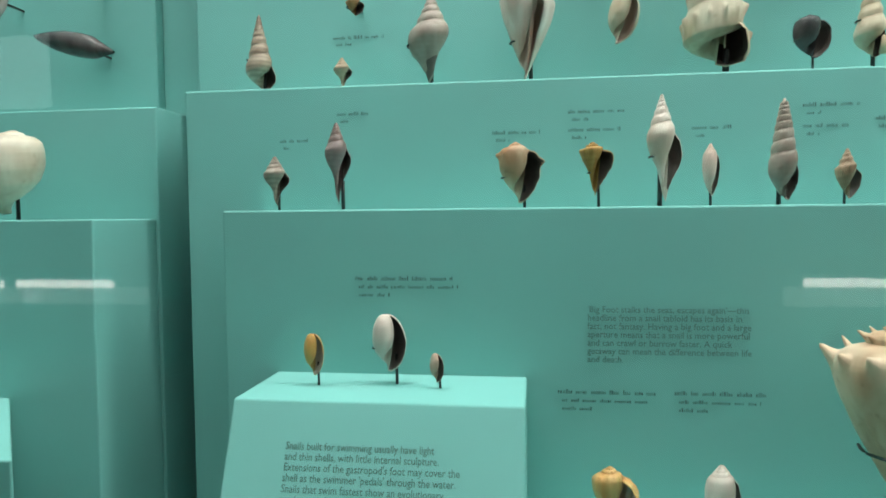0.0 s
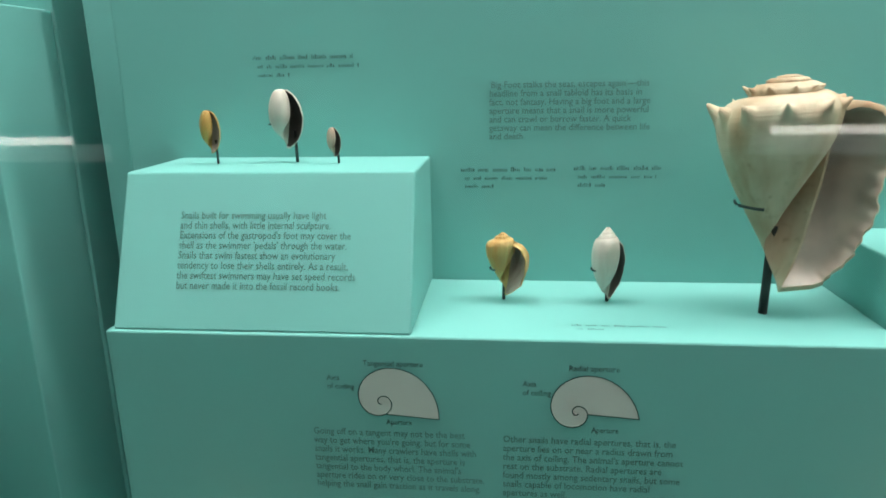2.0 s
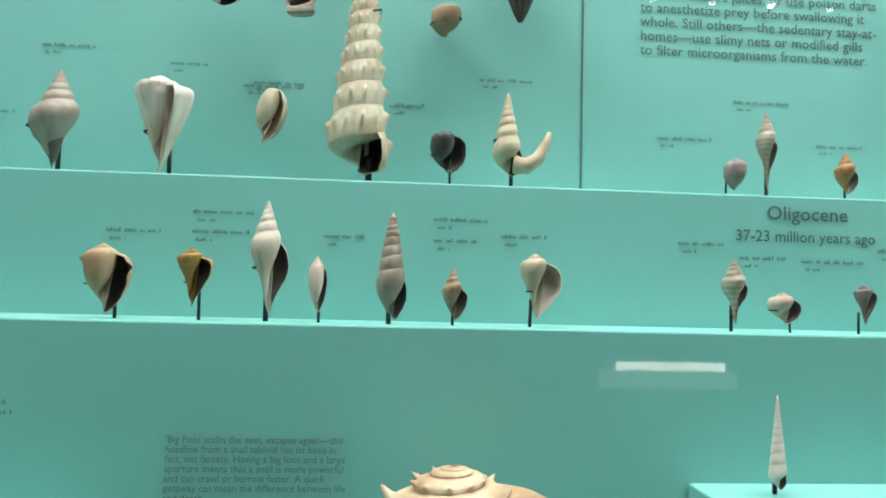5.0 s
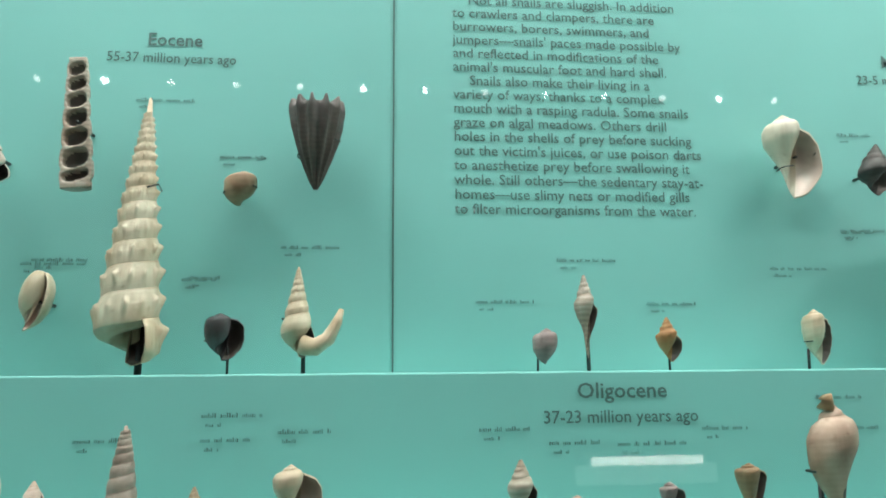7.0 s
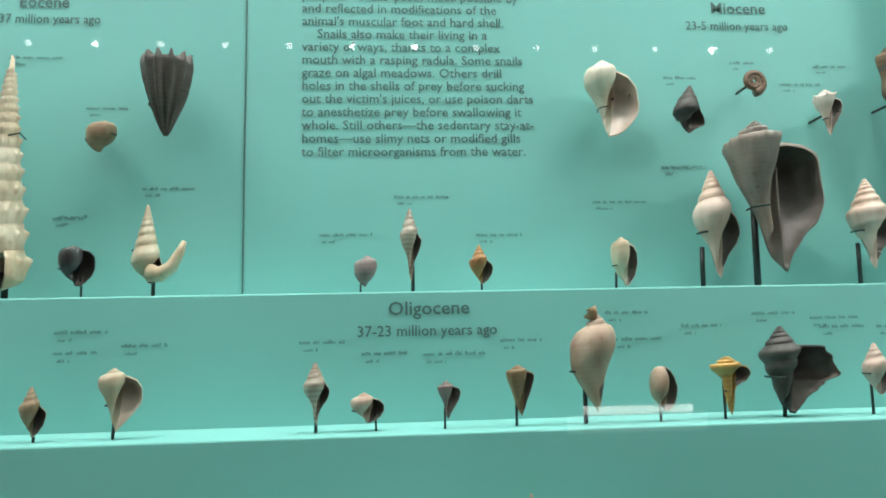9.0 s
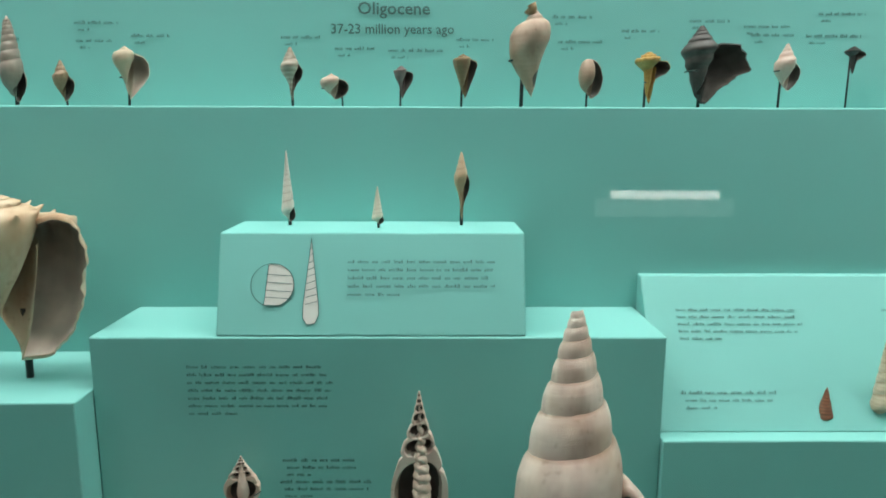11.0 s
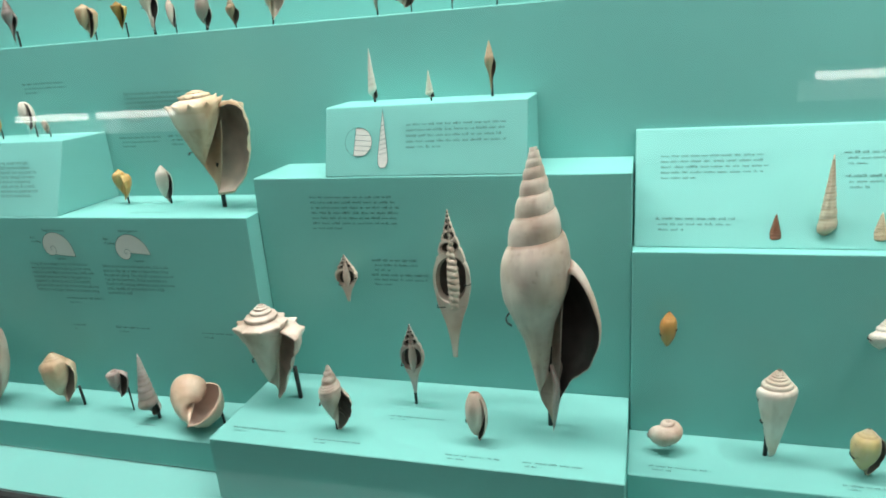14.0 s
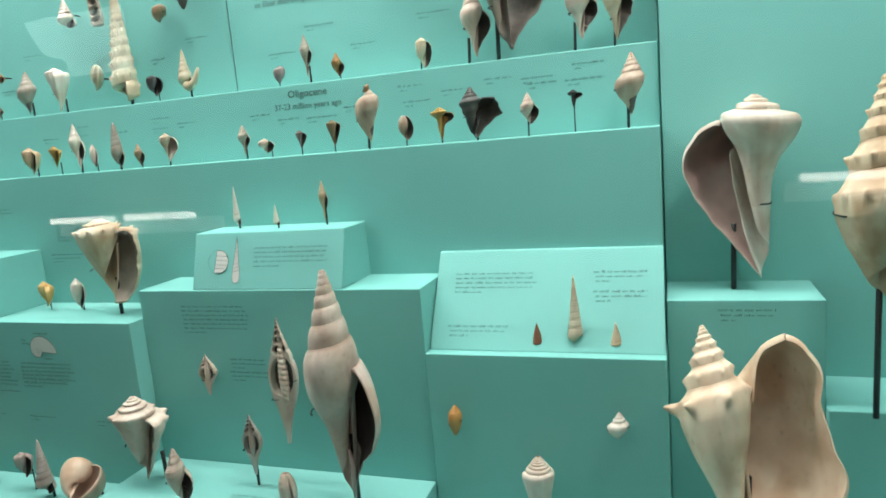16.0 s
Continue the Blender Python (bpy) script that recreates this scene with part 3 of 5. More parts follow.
def flat_drawing(parent, place, slope, fill, lines, wide=0.0009, centre=None):
    """A printed drawing: a pale filled outline, and dark lines over it."""
    turn = Matrix.Translation(place) @ Matrix.Rotation(radians(90 - slope), 4, "X")
    if fill:
        bm = bmesh.new()
        ring_ = [bm.verts.new((x, y, 0)) for x, y in fill]
        if centre:
            hub = bm.verts.new((*centre, 0))
            for p, q in zip(ring_, ring_[1:] + ring_[:1]):
                bm.faces.new((hub, p, q))
        else:
            bmesh.ops.triangulate(bm, faces=[bm.faces.new(ring_)])
        bmesh.ops.recalc_face_normals(bm, faces=bm.faces[:])
        bmesh.ops.transform(bm, matrix=turn, verts=bm.verts)
        part("diagram_fill", bm, CARD, parent, "pale filled shell outline")
    bm = bmesh.new()
    for points in lines:
        ribbon(bm, points, wide)
    bmesh.ops.transform(bm, matrix=turn @ Matrix.Translation((0, 0, 0.0006)), verts=bm.verts)
    part("diagram_line", bm, INK, parent, "dark drawn outline")


def snail_outline(w, tip, close):
    """A snail in section: a widening spiral from its tip over the top to the coil, closed by a straight mouth."""
    c = (0.27 * w, 0.30 * w * math.sin(radians(-tip)) + 0.10 * w)
    at = lambda d: (c[0] + 0.75 * w * math.exp(-0.0049 * d) * math.cos(radians(tip + d)), c[1] + 0.75 * w * math.exp(-0.0049 * d) * math.sin(radians(tip + d)))
    return c, [at(d) for d in np.linspace(0, close, 50)], [at(d) for d in np.linspace(close, close + 330, 50)]


for x0, tip, close in ((-0.053, -17, 300), (0.101, -5, 356)):
    hub, fill, coil = snail_outline(0.064, tip, close)
    flat_drawing(plinth_b, (x0, 0.5134, 1.135), 0, fill, [fill + fill[:1], coil], centre=hub)
# auger drawing and its round detail on the sloping block
ring = [(0.0215 * math.cos(a), 0.0215 * math.sin(a)) for a in np.linspace(0, 6.2832, 40)]
half = [(-0.008, -0.020)] + [(0.0215 * math.cos(a), 0.0215 * math.sin(a)) for a in np.linspace(-1.25, 1.25, 18)] + [(-0.004, 0.021)]
bars = [[(-0.007, z), (0.5 * 0.04, z - 0.002)] for z in (-0.012, -0.005, 0.003, 0.011)]
flat_drawing(plinth_l, (0.537, on_l(1.3065), 1.3065), SLOPE_L, half, [ring, half + half[:1]] + bars, 0.0007)
spire = [(0.001, 0.086), (0.009, 0.022), (0.010, 0.010), (0.006, 0.001), (-0.002, 0.0), (-0.006, 0.006), (-0.006, 0.018)]
rows = [[(-0.005 * (1 - z / 0.09), z), (0.0085 * (1 - z / 0.09) + 0.001, z + 0.003)] for z in np.linspace(0.02, 0.075, 9)]
flat_drawing(plinth_l, (0.574, on_l(1.269), 1.269), SLOPE_L, spire, [spire + spire[:1]] + rows, 0.0007)
label(plinth_l, (0.612, on_l(1.3285), 1.3285), 0.148, 5, SLOPE_L)
label(slope_d, (0.968, on_d(1.262), 1.262), 0.140, 5, SLOPE_D)
label(slope_d, (0.961, on_d(1.184), 1.184), 0.104, 3, SLOPE_D)
label(slope_d, (1.199, on_d(1.262), 1.262), 0.085, 3, SLOPE_D)
label(slope_d, (1.199, on_d(1.234), 1.234), 0.085, 3, SLOPE_D)
# thin seam line on the back panel
bm = bmesh.new()
add_box(bm, 0.4335, 0.4352, 0.8388, 0.8401, 1.622, 3.1)
part("seam", bm, INK, back_panel, "thin dark seam between two panels")


# ---- shells ----
# profile (height from the apex, radius), whorls, where the last suture ends, growth, suture depth
FORMS = {
    "pillar": ([(0, .5), (.05, .62), (.5, .82), (.9, 1), (1, .9)], 7, .98, 1.08, .10),
    "spindle": ([(0, .02), (.12, .28), (.28, .68), (.42, 1), (.52, .98), (.64, .66), (.76, .36), (.9, .2), (1, .12)], 6, .40, 1.35, .18),
    "fatspindle": ([(0, .02), (.12, .24), (.26, .6), (.4, .96), (.5, 1), (.62, .82), (.75, .45), (.88, .22), (1, .12)], 7, .36, 1.32, .14),
    "ribbed": ([(0, .25), (.03, .50), (.07, .88), (.13, 1), (.3, .93), (.55, .72), (.8, .40), (.95, .2), (1, .08)], 3, .05, 1.4, .0),
}


# coiled shells: growth each turn, turns, height where the next turn joins, radial power, outline (height, radius) of the body and, where the mouth flares, of the lip, and its share of a turn
COILS = {
    "spindle": (1.45, 6, .50, 1, [(.36, .75), (.44, .98), (.5, 1), (.6, .8), (.7, .45), (.82, .2), (1, .10)], None, 0),
    "fatspindle": (1.42, 7, .53, 1, [(.40, .8), (.47, 1), (.55, 1), (.66, .75), (.77, .4), (.9, .19), (1, .10)], [(.40, .85), (.47, 1.12), (.56, 1.2), (.68, 1.0), (.78, .6), (.9, .26), (1, .12)], .2),
    "giant": (1.35, 8, .56, 1, [(.43, .52), (.48, .60), (.56, .63), (.63, .60), (.7, .47), (.78, .29), (.88, .19), (1, .08)], [(.40, .50), (.43, .66), (.50, .82), (.58, .90), (.66, .88), (.73, .72), (.78, .46), (.86, .25), (1, .10)], .2),
    "turret": (1.30, 8, .88, 1, [(.72, .85), (.8, 1), (.88, .98), (.95, .7), (1, .3)], None, 0),
    "campanile": (1.135, 15, .965, 1, [(.853, .89), (.868, .93), (.92, 1), (.97, .99), (.99, .8), (1, .5)], [(.85, .95), (.89, 1.2), (.95, 1.28), (.99, 1.1), (1, .5)], .12),
    "auger": (1.17, 13, .93, 1, [(.83, .88), (.89, 1), (.94, .95), (.98, .6), (1, .3)], None, 0),
    "pupa": (1.25, 8, .82, .75, [(.662, .80), (.69, .92), (.75, 1), (.82, .97), (.9, .78), (1, .35)], None, 0),
    "ovate": (1.60, 5, .62, 1, [(.44, .72), (.52, .95), (.62, 1), (.74, .9), (.87, .6), (1, .22)], [(.43, .75), (.52, 1.08), (.64, 1.15), (.78, 1.0), (.9, .7), (1, .28)], .12),
    "globe": (2.20, 4, .32, 1, [(.15, .54), (.175, .76), (.26, .95), (.40, 1), (.6, .96), (.8, .74), (.94, .44), (1, .2)], None, 0),
    "flatglobe": (2.40, 4, .50, 1, [(.23, .62), (.3, .85), (.45, 1), (.62, 1), (.8, .82), (.93, .5), (1, .25)], None, 0),
    "dome": (2.30, 3, .26, 1, [(.115, .46), (.14, .68), (.23, .91), (.38, 1), (.6, .98), (.8, .80), (.94, .52), (1, .30)], None, 0),
    "bulla": (2.40, 4, .06, 1, [(.02, .205), (.0, .225), (.01, .30), (.05, .48), (.13, .70), (.28, .91), (.46, 1), (.66, .97), (.84, .78), (.95, .5), (1, .25)], None, 0),
    "cowrie": (1.38, 4, .08, 1, [(.0, .40), (.03, .50), (.1, .66), (.25, .90), (.42, 1), (.65, .92), (.85, .65), (.95, .42), (1, .2)], None, 0),
    "olive": (1.50, 5, .30, 1, [(.22, .68), (.26, .82), (.3, .9), (.42, 1), (.6, .97), (.8, .75), (.93, .45), (1, .25)], None, 0),
    "cone": (1.28, 8, .27, 1, [(.218, .88), (.24, .98), (.28, 1), (.5, .77), (.75, .46), (1, .16)], None, 0),
    "harp": (2.00, 4, .36, 1, [(.2, .6), (.25, .85), (.36, 1), (.55, .95), (.75, .7), (.9, .4), (1, .2)], [(.18, .6), (.24, .95), (.36, 1.15), (.58, 1.15), (.8, .9), (.93, .5), (1, .2)], .2),
    "whelk": (1.90, 4, .32, 1, [(.19, .75), (.23, .97), (.3, 1), (.45, .85), (.62, .5), (.8, .25), (1, .1)], [(.18, .8), (.22, 1.1), (.32, 1.2), (.48, 1.1), (.66, .75), (.84, .35), (1, .12)], .2),
    "flatwhelk": (1.70, 4, .30, 1, [(.19, .85), (.23, 1), (.3, .95), (.4, .55), (.5, .25), (.75, .13), (1, .08)], [(.18, .9), (.23, 1.2), (.32, 1.3), (.42, 1.0), (.52, .4), (.75, .15), (1, .08)], .2),
    "pear": (2.20, 4, .30, 1, [(.15, .55), (.2, .85), (.3, 1), (.45, .95), (.62, .6), (.8, .28), (1, .1)], [(.14, .55), (.2, .95), (.32, 1.2), (.5, 1.25), (.68, .95), (.85, .5), (1, .12)], .22),
    "pearlip": (2.20, 4, .30, 1, [(.15, .55), (.2, .85), (.3, 1), (.45, .95), (.62, .6), (.8, .28), (1, .1)], [(.13, .55), (.2, 1.0), (.34, 1.3), (.55, 1.4), (.75, 1.2), (.9, .8), (.97, .45), (1, .12)], .25),
    "volute": (2.00, 4, .25, 1, [(.13, .6), (.16, .9), (.22, 1), (.4, .88), (.65, .58), (.9, .28), (1, .15)], None, 0),
    "turban": (1.40, 7, .72, 1, [(.55, .8), (.62, 1), (.72, 1), (.85, .75), (1, .3)], None, 0),
    "stromb": (1.60, 6, .36, 1, [(.25, .8), (.3, 1), (.4, .98), (.6, .8), (.8, .55), (.95, .35), (1, .25)], [(.20, .85), (.17, 1.1), (.2, 1.25), (.35, 1.35), (.6, 1.3), (.82, 1.0), (.94, .6), (1, .25)], .25),
    "vasum": (1.55, 6, .38, 1, [(.27, .78), (.31, 1), (.36, 1), (.5, .78), (.7, .52), (.9, .3), (1, .16)], [(.24, .8), (.27, 1.15), (.34, 1.2), (.5, .95), (.7, .68), (.9, .4), (1, .16)], .15),
    "crownlip": (2.40, 5, .36, .62, [(.155, .52), (.17, .64), (.21, .75), (.28, .82), (.37, .83), (.48, .76), (.62, .61), (.76, .44), (.9, .26), (1, .1)], [(.14, .52), (.115, .74), (.14, .90), (.25, .99), (.42, 1.04), (.60, 1), (.78, .84), (.91, .66), (.985, .45), (1, .10)], .3),
    "broadlip": (1.90, 5, .30, 1, [(.17, .42), (.19, .52), (.23, .55), (.3, .52), (.45, .42), (.62, .26), (.8, .14), (1, .1)], [(.14, .42), (.16, .75), (.2, .92), (.4, 1), (.55, .95), (.66, .8), (.78, .5), (.9, .25), (1, .12)], .3),
    "sinistral": (1.80, 5, .25, 1, [(.15, .58), (.17, .76), (.23, .83), (.32, .72), (.44, .44), (.6, .28), (.8, .2), (1, .1)], [(.125, .48), (.16, .7), (.27, .97), (.42, 1), (.54, .88), (.7, .62), (.82, .4), (.92, .22), (1, .08)], .3),
    "flanged": (1.50, 6, .45, 1, [(.33, .42), (.38, .47), (.46, .46), (.6, .36), (.75, .24), (.9, .18), (1, .1)], [(.24, .36), (.25, .72), (.36, .95), (.48, 1), (.6, .95), (.7, .7), (.77, .48), (.9, .32), (1, .15)], .25),
    "conch": (1.46, 8, .50, 1, [(.365, .36), (.40, .46), (.5, .47), (.65, .38), (.82, .22), (1, .1)], [(.30, .35), (.20, .40), (.13, .50), (.09, .66), (.10, .82), (.16, .92), (.28, .98), (.45, .96), (.6, 1), (.78, .92), (.92, .64), (1, .25)], .33),
    "moon": (2.40, 4, .48, 1, [(.22, .6), (.32, .9), (.5, 1), (.7, .95), (.9, .7), (1, .38)], None, 0),
}


def smooth_line(keys, n):
    """n even steps along a softened polyline."""
    k = np.array(keys, float)
    d = np.r_[0, np.cumsum(np.hypot(*np.diff(k, axis=0).T))]
    q = np.linspace(0, d[-1], 240)
    line = np.stack([np.interp(q, d, k[:, 0]), np.interp(q, d, k[:, 1])], -1)
    for _ in range(60):
        line[1:-1] = (line[:-2] + 2 * line[1:-1] + line[2:]) / 4
    d = np.r_[0, np.cumsum(np.hypot(*np.diff(line, axis=0).T))]
    q = np.linspace(0, d[-1], n)
    return np.stack([np.interp(q, d, line[:, 0]), np.interp(q, d, line[:, 1])], -1)


def coil_mesh(form, tall, wide, ap=True, nodes=0, spiky=0.12, ribs=0, cords=0, deep=0.03, mirror=False, fine=False, mid=False, seed=0, canal=0.0, turn=0.0, pitch=0.0, teeth=0, wear=1.0, late=0.0, core=1.4):
    """Two meshes of a shell grown as a widening coil: the outside with its rim, and the lining of the open mouth. Apex up, mouth towards -y, base at z = 0."""
    W, N, h1, g, body, lip, span = COILS[form]
    nt, ns = (80, 76) if fine else ((48, 46) if mid or nodes else (32, 32))
    rng = np.random.RandomState(seed + 11)
    hs, rs = zip(*body)
    join = (h1 / W, float(np.interp(h1, hs, rs)) / W ** g)
    base = smooth_line([join] + body, ns)
    wideline = smooth_line([join] + lip, ns) if lip else base
    low = np.array([(0.985, 0.07), (0.9, 0.12), (0.75, 0.18), (0.62, 0.21), (0.48, 0.25), (max(0.3, join[0] + 0.08), 0.28)]) * (1, max(rs) * core)
    s = np.r_[np.linspace(0, 1, ns), np.linspace(1.0, 1.0, len(low))]
    base, wideline = np.r_[base, low], np.r_[wideline, low]
    u = np.linspace(-N, 0, N * nt + 1)
    k = W ** u
    m = np.clip((u + span) / span, 0, 1) if span else 0 * u
    m = (m * m * (3 - 2 * m))[:, None]
    h = (1 - m) * base[:, 0] + m * wideline[:, 0]
    r = (1 - m) * base[:, 1] + m * wideline[:, 1]
    K = k[:, None]
    H = np.where(h <= h1, K * h, K * h1 + (h - h1) * K ** 0.5)
    S, U = np.meshgrid(s, u)
    ring = 2 * math.pi * U
    out = np.clip((1 - S) / 0.12, 0, 1)
    s0 = s[int(np.argmax(base[:, 1]))]
    sharp = spiky > 0.2 or form == "campanile"
    d = 0 * S
    if nodes:
        bump = np.maximum(0, np.cos(nodes * ring + 0.5 * np.sin(3.1 * U + seed))) ** (12 if sharp else 2) * np.exp(-((S - s0 + 0.05) / ((0.05 if form == "campanile" else 0.035) if sharp else 0.08)) ** 2) * (1 - 0.7 * m) * (0.3 + 0.7 * np.clip((U + late) / 0.5, 0, 1) if late else 1)
        d = d + spiky * bump
        H = H - (0.42 if form == "crownlip" else 0.05) * spiky * bump * K
    if ribs:
        d = d + 0.05 * np.cos(ribs * ring + 1.5 * S) * out * np.clip(S / 0.1, 0, 1)
    if cords:
        d = d + deep * np.cos(2 * math.pi * cords * S) * out
    lines = rng.normal(0, 1, len(u))
    lines = np.convolve(lines, (0.25, 0.5, 0.25), "same")
    d = d + wear * (0.006 * lines[:, None] * out + 0.012 * np.sin(2.3 * ring + 5 * S + rng.uniform(0, 6)) * out + 0.008 * np.sin(5.1 * ring - 13 * S + rng.uniform(0, 6)) * out)
    edge = np.exp(-(U / 0.035) ** 2) * out * np.clip(S / 0.15, 0, 1)
    if teeth:
        d = d + (0.035 if teeth > 9 else 0.07) * np.maximum(0, np.cos(2 * math.pi * teeth * S)) * edge
    d = d + wear * 0.012 * (np.sin(23 * S + seed) + np.sin(41 * S)) * edge
    R = K ** g * r * (1 + d)
    C = (R[:, :ns].mean(1, keepdims=True), H[:, :ns].mean(1, keepdims=True))
    sides = []
    for shrink in (1.0, 0.94):
        q, z = C[0] + (R - C[0]) * shrink, C[1] + (H - C[1]) * shrink
        th = -ring
        sides.append(np.stack([q * np.cos(th), q * np.sin(th) * 0.94, -z], -1))
    rot = Matrix.Rotation(radians(turn + (0 if ap else 180)), 3, "Z")
    rot = Matrix.Rotation(radians(pitch), 3, "X") @ rot
    M = np.array(rot)
    span_x = float(np.ptp(sides[0][..., 0]))
    fit = None
    done = []
    for p in sides:
        p = p.copy()
        p[..., 0] += canal * max(rs) * np.clip((-p[..., 2] - 0.4) / 0.6, 0, 1) ** 1.3
        p[..., :2] *= wide / span_x
        p[..., 2] = (p[..., 2] + 0.5) * tall
        p = p @ M.T
        if fit is None:
            lo, hi = p.reshape(-1, 3).min(0), p.reshape(-1, 3).max(0)
            fit = ((lo[0] + hi[0]) / 2, wide / (hi[0] - lo[0]), lo[2], tall / (hi[2] - lo[2]))
        p[..., 0] = (p[..., 0] - fit[0]) * fit[1] * (-1 if mirror else 1)
        p[..., 2] = (p[..., 2] - fit[2]) * fit[3]
        done.append(p)
    nu, n = len(u), len(s)
    idx = np.arange(nu * n).reshape(nu, n)
    quads = np.stack([idx[:-1, :-1], idx[1:, :-1], idx[1:, 1:], idx[:-1, 1:]], -1).reshape(-1, 4)
    start = nu - 1 - int(0.45 * nt)
    inner = done[1][start:, :ns + 1]
    ni = ns + 1
    jdx = np.arange(len(inner) * ni).reshape(len(inner), ni)
    liner = np.stack([jdx[:-1, :-1], jdx[:-1, 1:], jdx[1:, 1:], jdx[1:, :-1]], -1).reshape(-1, 4)
    pts = np.r_[done[0].reshape(-1, 3), done[1][-1]]
    rim = np.stack([idx[-1, :-1], nu * n + np.arange(n - 1), nu * n + np.arange(1, n), idx[-1, 1:]], -1)
    made = []
    for p, f in ((pts, np.r_[quads, rim]), (inner.reshape(-1, 3), liner)):
        me = bpy.data.meshes.new("shell")
        me.from_pydata(p.tolist(), [], f.tolist())
        me.update()
        first = start if made else 0
        flat = np.stack([U[first:, :n if not made else ni], S[first:, :n if not made else ni]], -1).reshape(-1, 2)
        if not made:
            flat = np.r_[flat, np.stack([U[-1], S[-1]], -1)]
        at = np.empty(len(me.loops), dtype=np.int32)
        me.loops.foreach_get("vertex_index", at)
        me.uv_layers.new(name="growth").data.foreach_set("uv", flat[at].ravel())
        made.append(me)
    for me in made:
        me.polygons.foreach_set("use_smooth", [True] * len(me.polygons))
    return made


def skin_loop(me, z, start, end, gap):
    """Points round the outside of a shell at one height, for a holding wire."""
    co = np.array([v.co[:] for v in me.vertices])
    near = co[np.abs(co[:, 2] - z) < 0.04 * np.ptp(co[:, 2])]
    mid = np.array([(near[:, 0].min() + near[:, 0].max()) / 2, 0])
    ang, rad = np.arctan2(near[:, 1], near[:, 0] - mid[0]) % 6.2832, np.hypot(near[:, 0] - mid[0], near[:, 1])
    out = []
    for a in np.linspace(start, end, 7):
        pick = rad[np.abs(ang - a) < 0.25]
        q = (float(pick.max()) if len(pick) else float(np.median(rad))) + gap
        out.append((mid[0] + q * math.cos(a), q * math.sin(a), z))
    return out


def shell_mesh(form, tall, wide, ap=True, nodes=0, spiky=0.12, ribs=0, cords=0, deep=0.06, mirror=False, slice=0, fine=False, mid=False, seed=0, canal=0.0):
    """Two meshes, outside and aperture lining, of a coiled shell that stands with its apex up, opening towards -y, base at z = 0."""
    prof, turns, last, grow, notch = FORMS[form]
    na, nh = (144, 210) if fine else ((100, 150) if mid else ((72, 120) if wide > 0.05 else (56, 90)))
    R = wide / 2
    s = np.linspace(0, 1, nh) ** 1.0
    ps, pr = zip(*prof)
    r0 = np.interp(s, ps, pr)
    for _ in range(nh // 10):
        pad = np.r_[r0[0], r0, r0[-1]]
        r0 = (pad[:-2] + 2 * pad[1:-1] + pad[2:]) / 4
    th = np.linspace(0, 2 * math.pi, na, endpoint=False)
    S, T = np.meshgrid(s, th, indexing="ij")
    r = np.repeat(r0[:, None], na, 1)
    start = -1.05
    u = ((start - T) / (2 * math.pi)) % 1.0
    w = np.log1p(S / last * (grow ** turns - 1)) / math.log(grow)
    p = w - u
    edge = turns - 1
    inside = p < edge
    f = p % 1.0
    near = np.minimum(f, 1 - f)
    lim = np.where(inside, near, np.abs(p - edge))
    r = r * (1 - notch * np.exp(-(lim / 0.10) ** 2))
    r = r * np.where(inside, 1 + 0.35 * notch * np.sin(math.pi * np.clip(f, 0, 1)), 1)
    rng = np.random.RandomState(seed + 3)
    if nodes:
        ang = np.maximum(0, np.cos(nodes * T + 0.8 * np.floor(p))) ** (3 if spiky > 0.14 else 1.5)
        q = np.where(inside, f, p - edge)
        r = r + spiky * ang * np.exp(-((q - 0.42) / 0.16) ** 2) * (0.35 + 0.65 * r0[:, None]) * (r0[:, None] ** 1.5 if form in ("conch", "crown", "crownlip") else 1)
        if spiky > 0.2:
            r = r + 0.45 * spiky * ang * np.exp(-((q - 1.25) / 0.16) ** 2) * (p > edge) * (form != "conch")
    if ribs:
        body = np.clip((S - 0.05) / 0.1, 0, 1) * np.clip((1 - S) / 0.1, 0, 1)
        r = r * (1 + (0.10 if form == "ribbed" else 0.055) * np.cos(ribs * T + (1 if form == "ribbed" else 5) * S) * body)
    if cords:
        q = np.where(inside, f, (p - edge) * 0.8)
        r = r * (1 + (deep if deep != 0.06 else 0.03) * np.cos(2 * math.pi * q * (cords if cords > 3 else cords)) * np.clip((1 - S) / 0.15, 0, 1))
    # slight unevenness, as of worn fossils
    ph = rng.uniform(0, 6.28, 6)
    r = r * (1 + 0.012 * np.sin(3 * T + 7 * S + ph[0]) + 0.010 * np.sin(5 * T - 11 * S + ph[1]) + 0.006 * np.sin(11 * T + 23 * S + ph[2]) + 0.006 * np.sin(9 * T - 37 * S + ph[3]))
    across = r * np.cos(T)
    scale = wide / float(across.max() - across.min())
    r = r * scale
    shift = -scale * float(across.max() + across.min()) / 2
    R = scale
    X, Y, Z = r * np.cos(T), r * np.sin(T) * 0.92, tall * (1 - S)
    if form == "ribbed":
        Z = Z + 0.10 * tall * np.maximum(0, np.cos(ribs * T + 0.1)) ** 2 * np.exp(-((S - 0.10) / 0.05) ** 2)
        Z = Z - 0.05 * tall * np.exp(-(S / 0.06) ** 2)
    if canal:
        X = X - canal * R * np.clip((S - 0.4) / 0.6, 0, 1) ** 1.3
    lining = np.zeros_like(X, dtype=bool)
    front = Y < 0.02 * R
    if slice:
        cut = -0.12 * R
        Y = np.maximum(Y, cut)
        wide_r = np.abs(X)
        for k in range(1, turns + 1):
            lo = last * (grow ** (k - 0.7) - 1) / (grow ** turns - 1)
            hi = last * (grow ** (k + 0.3) - 1) / (grow ** turns - 1)
            if k == turns:
                hi = min(0.95, last + 0.27)
            mid = (lo + hi) / 2
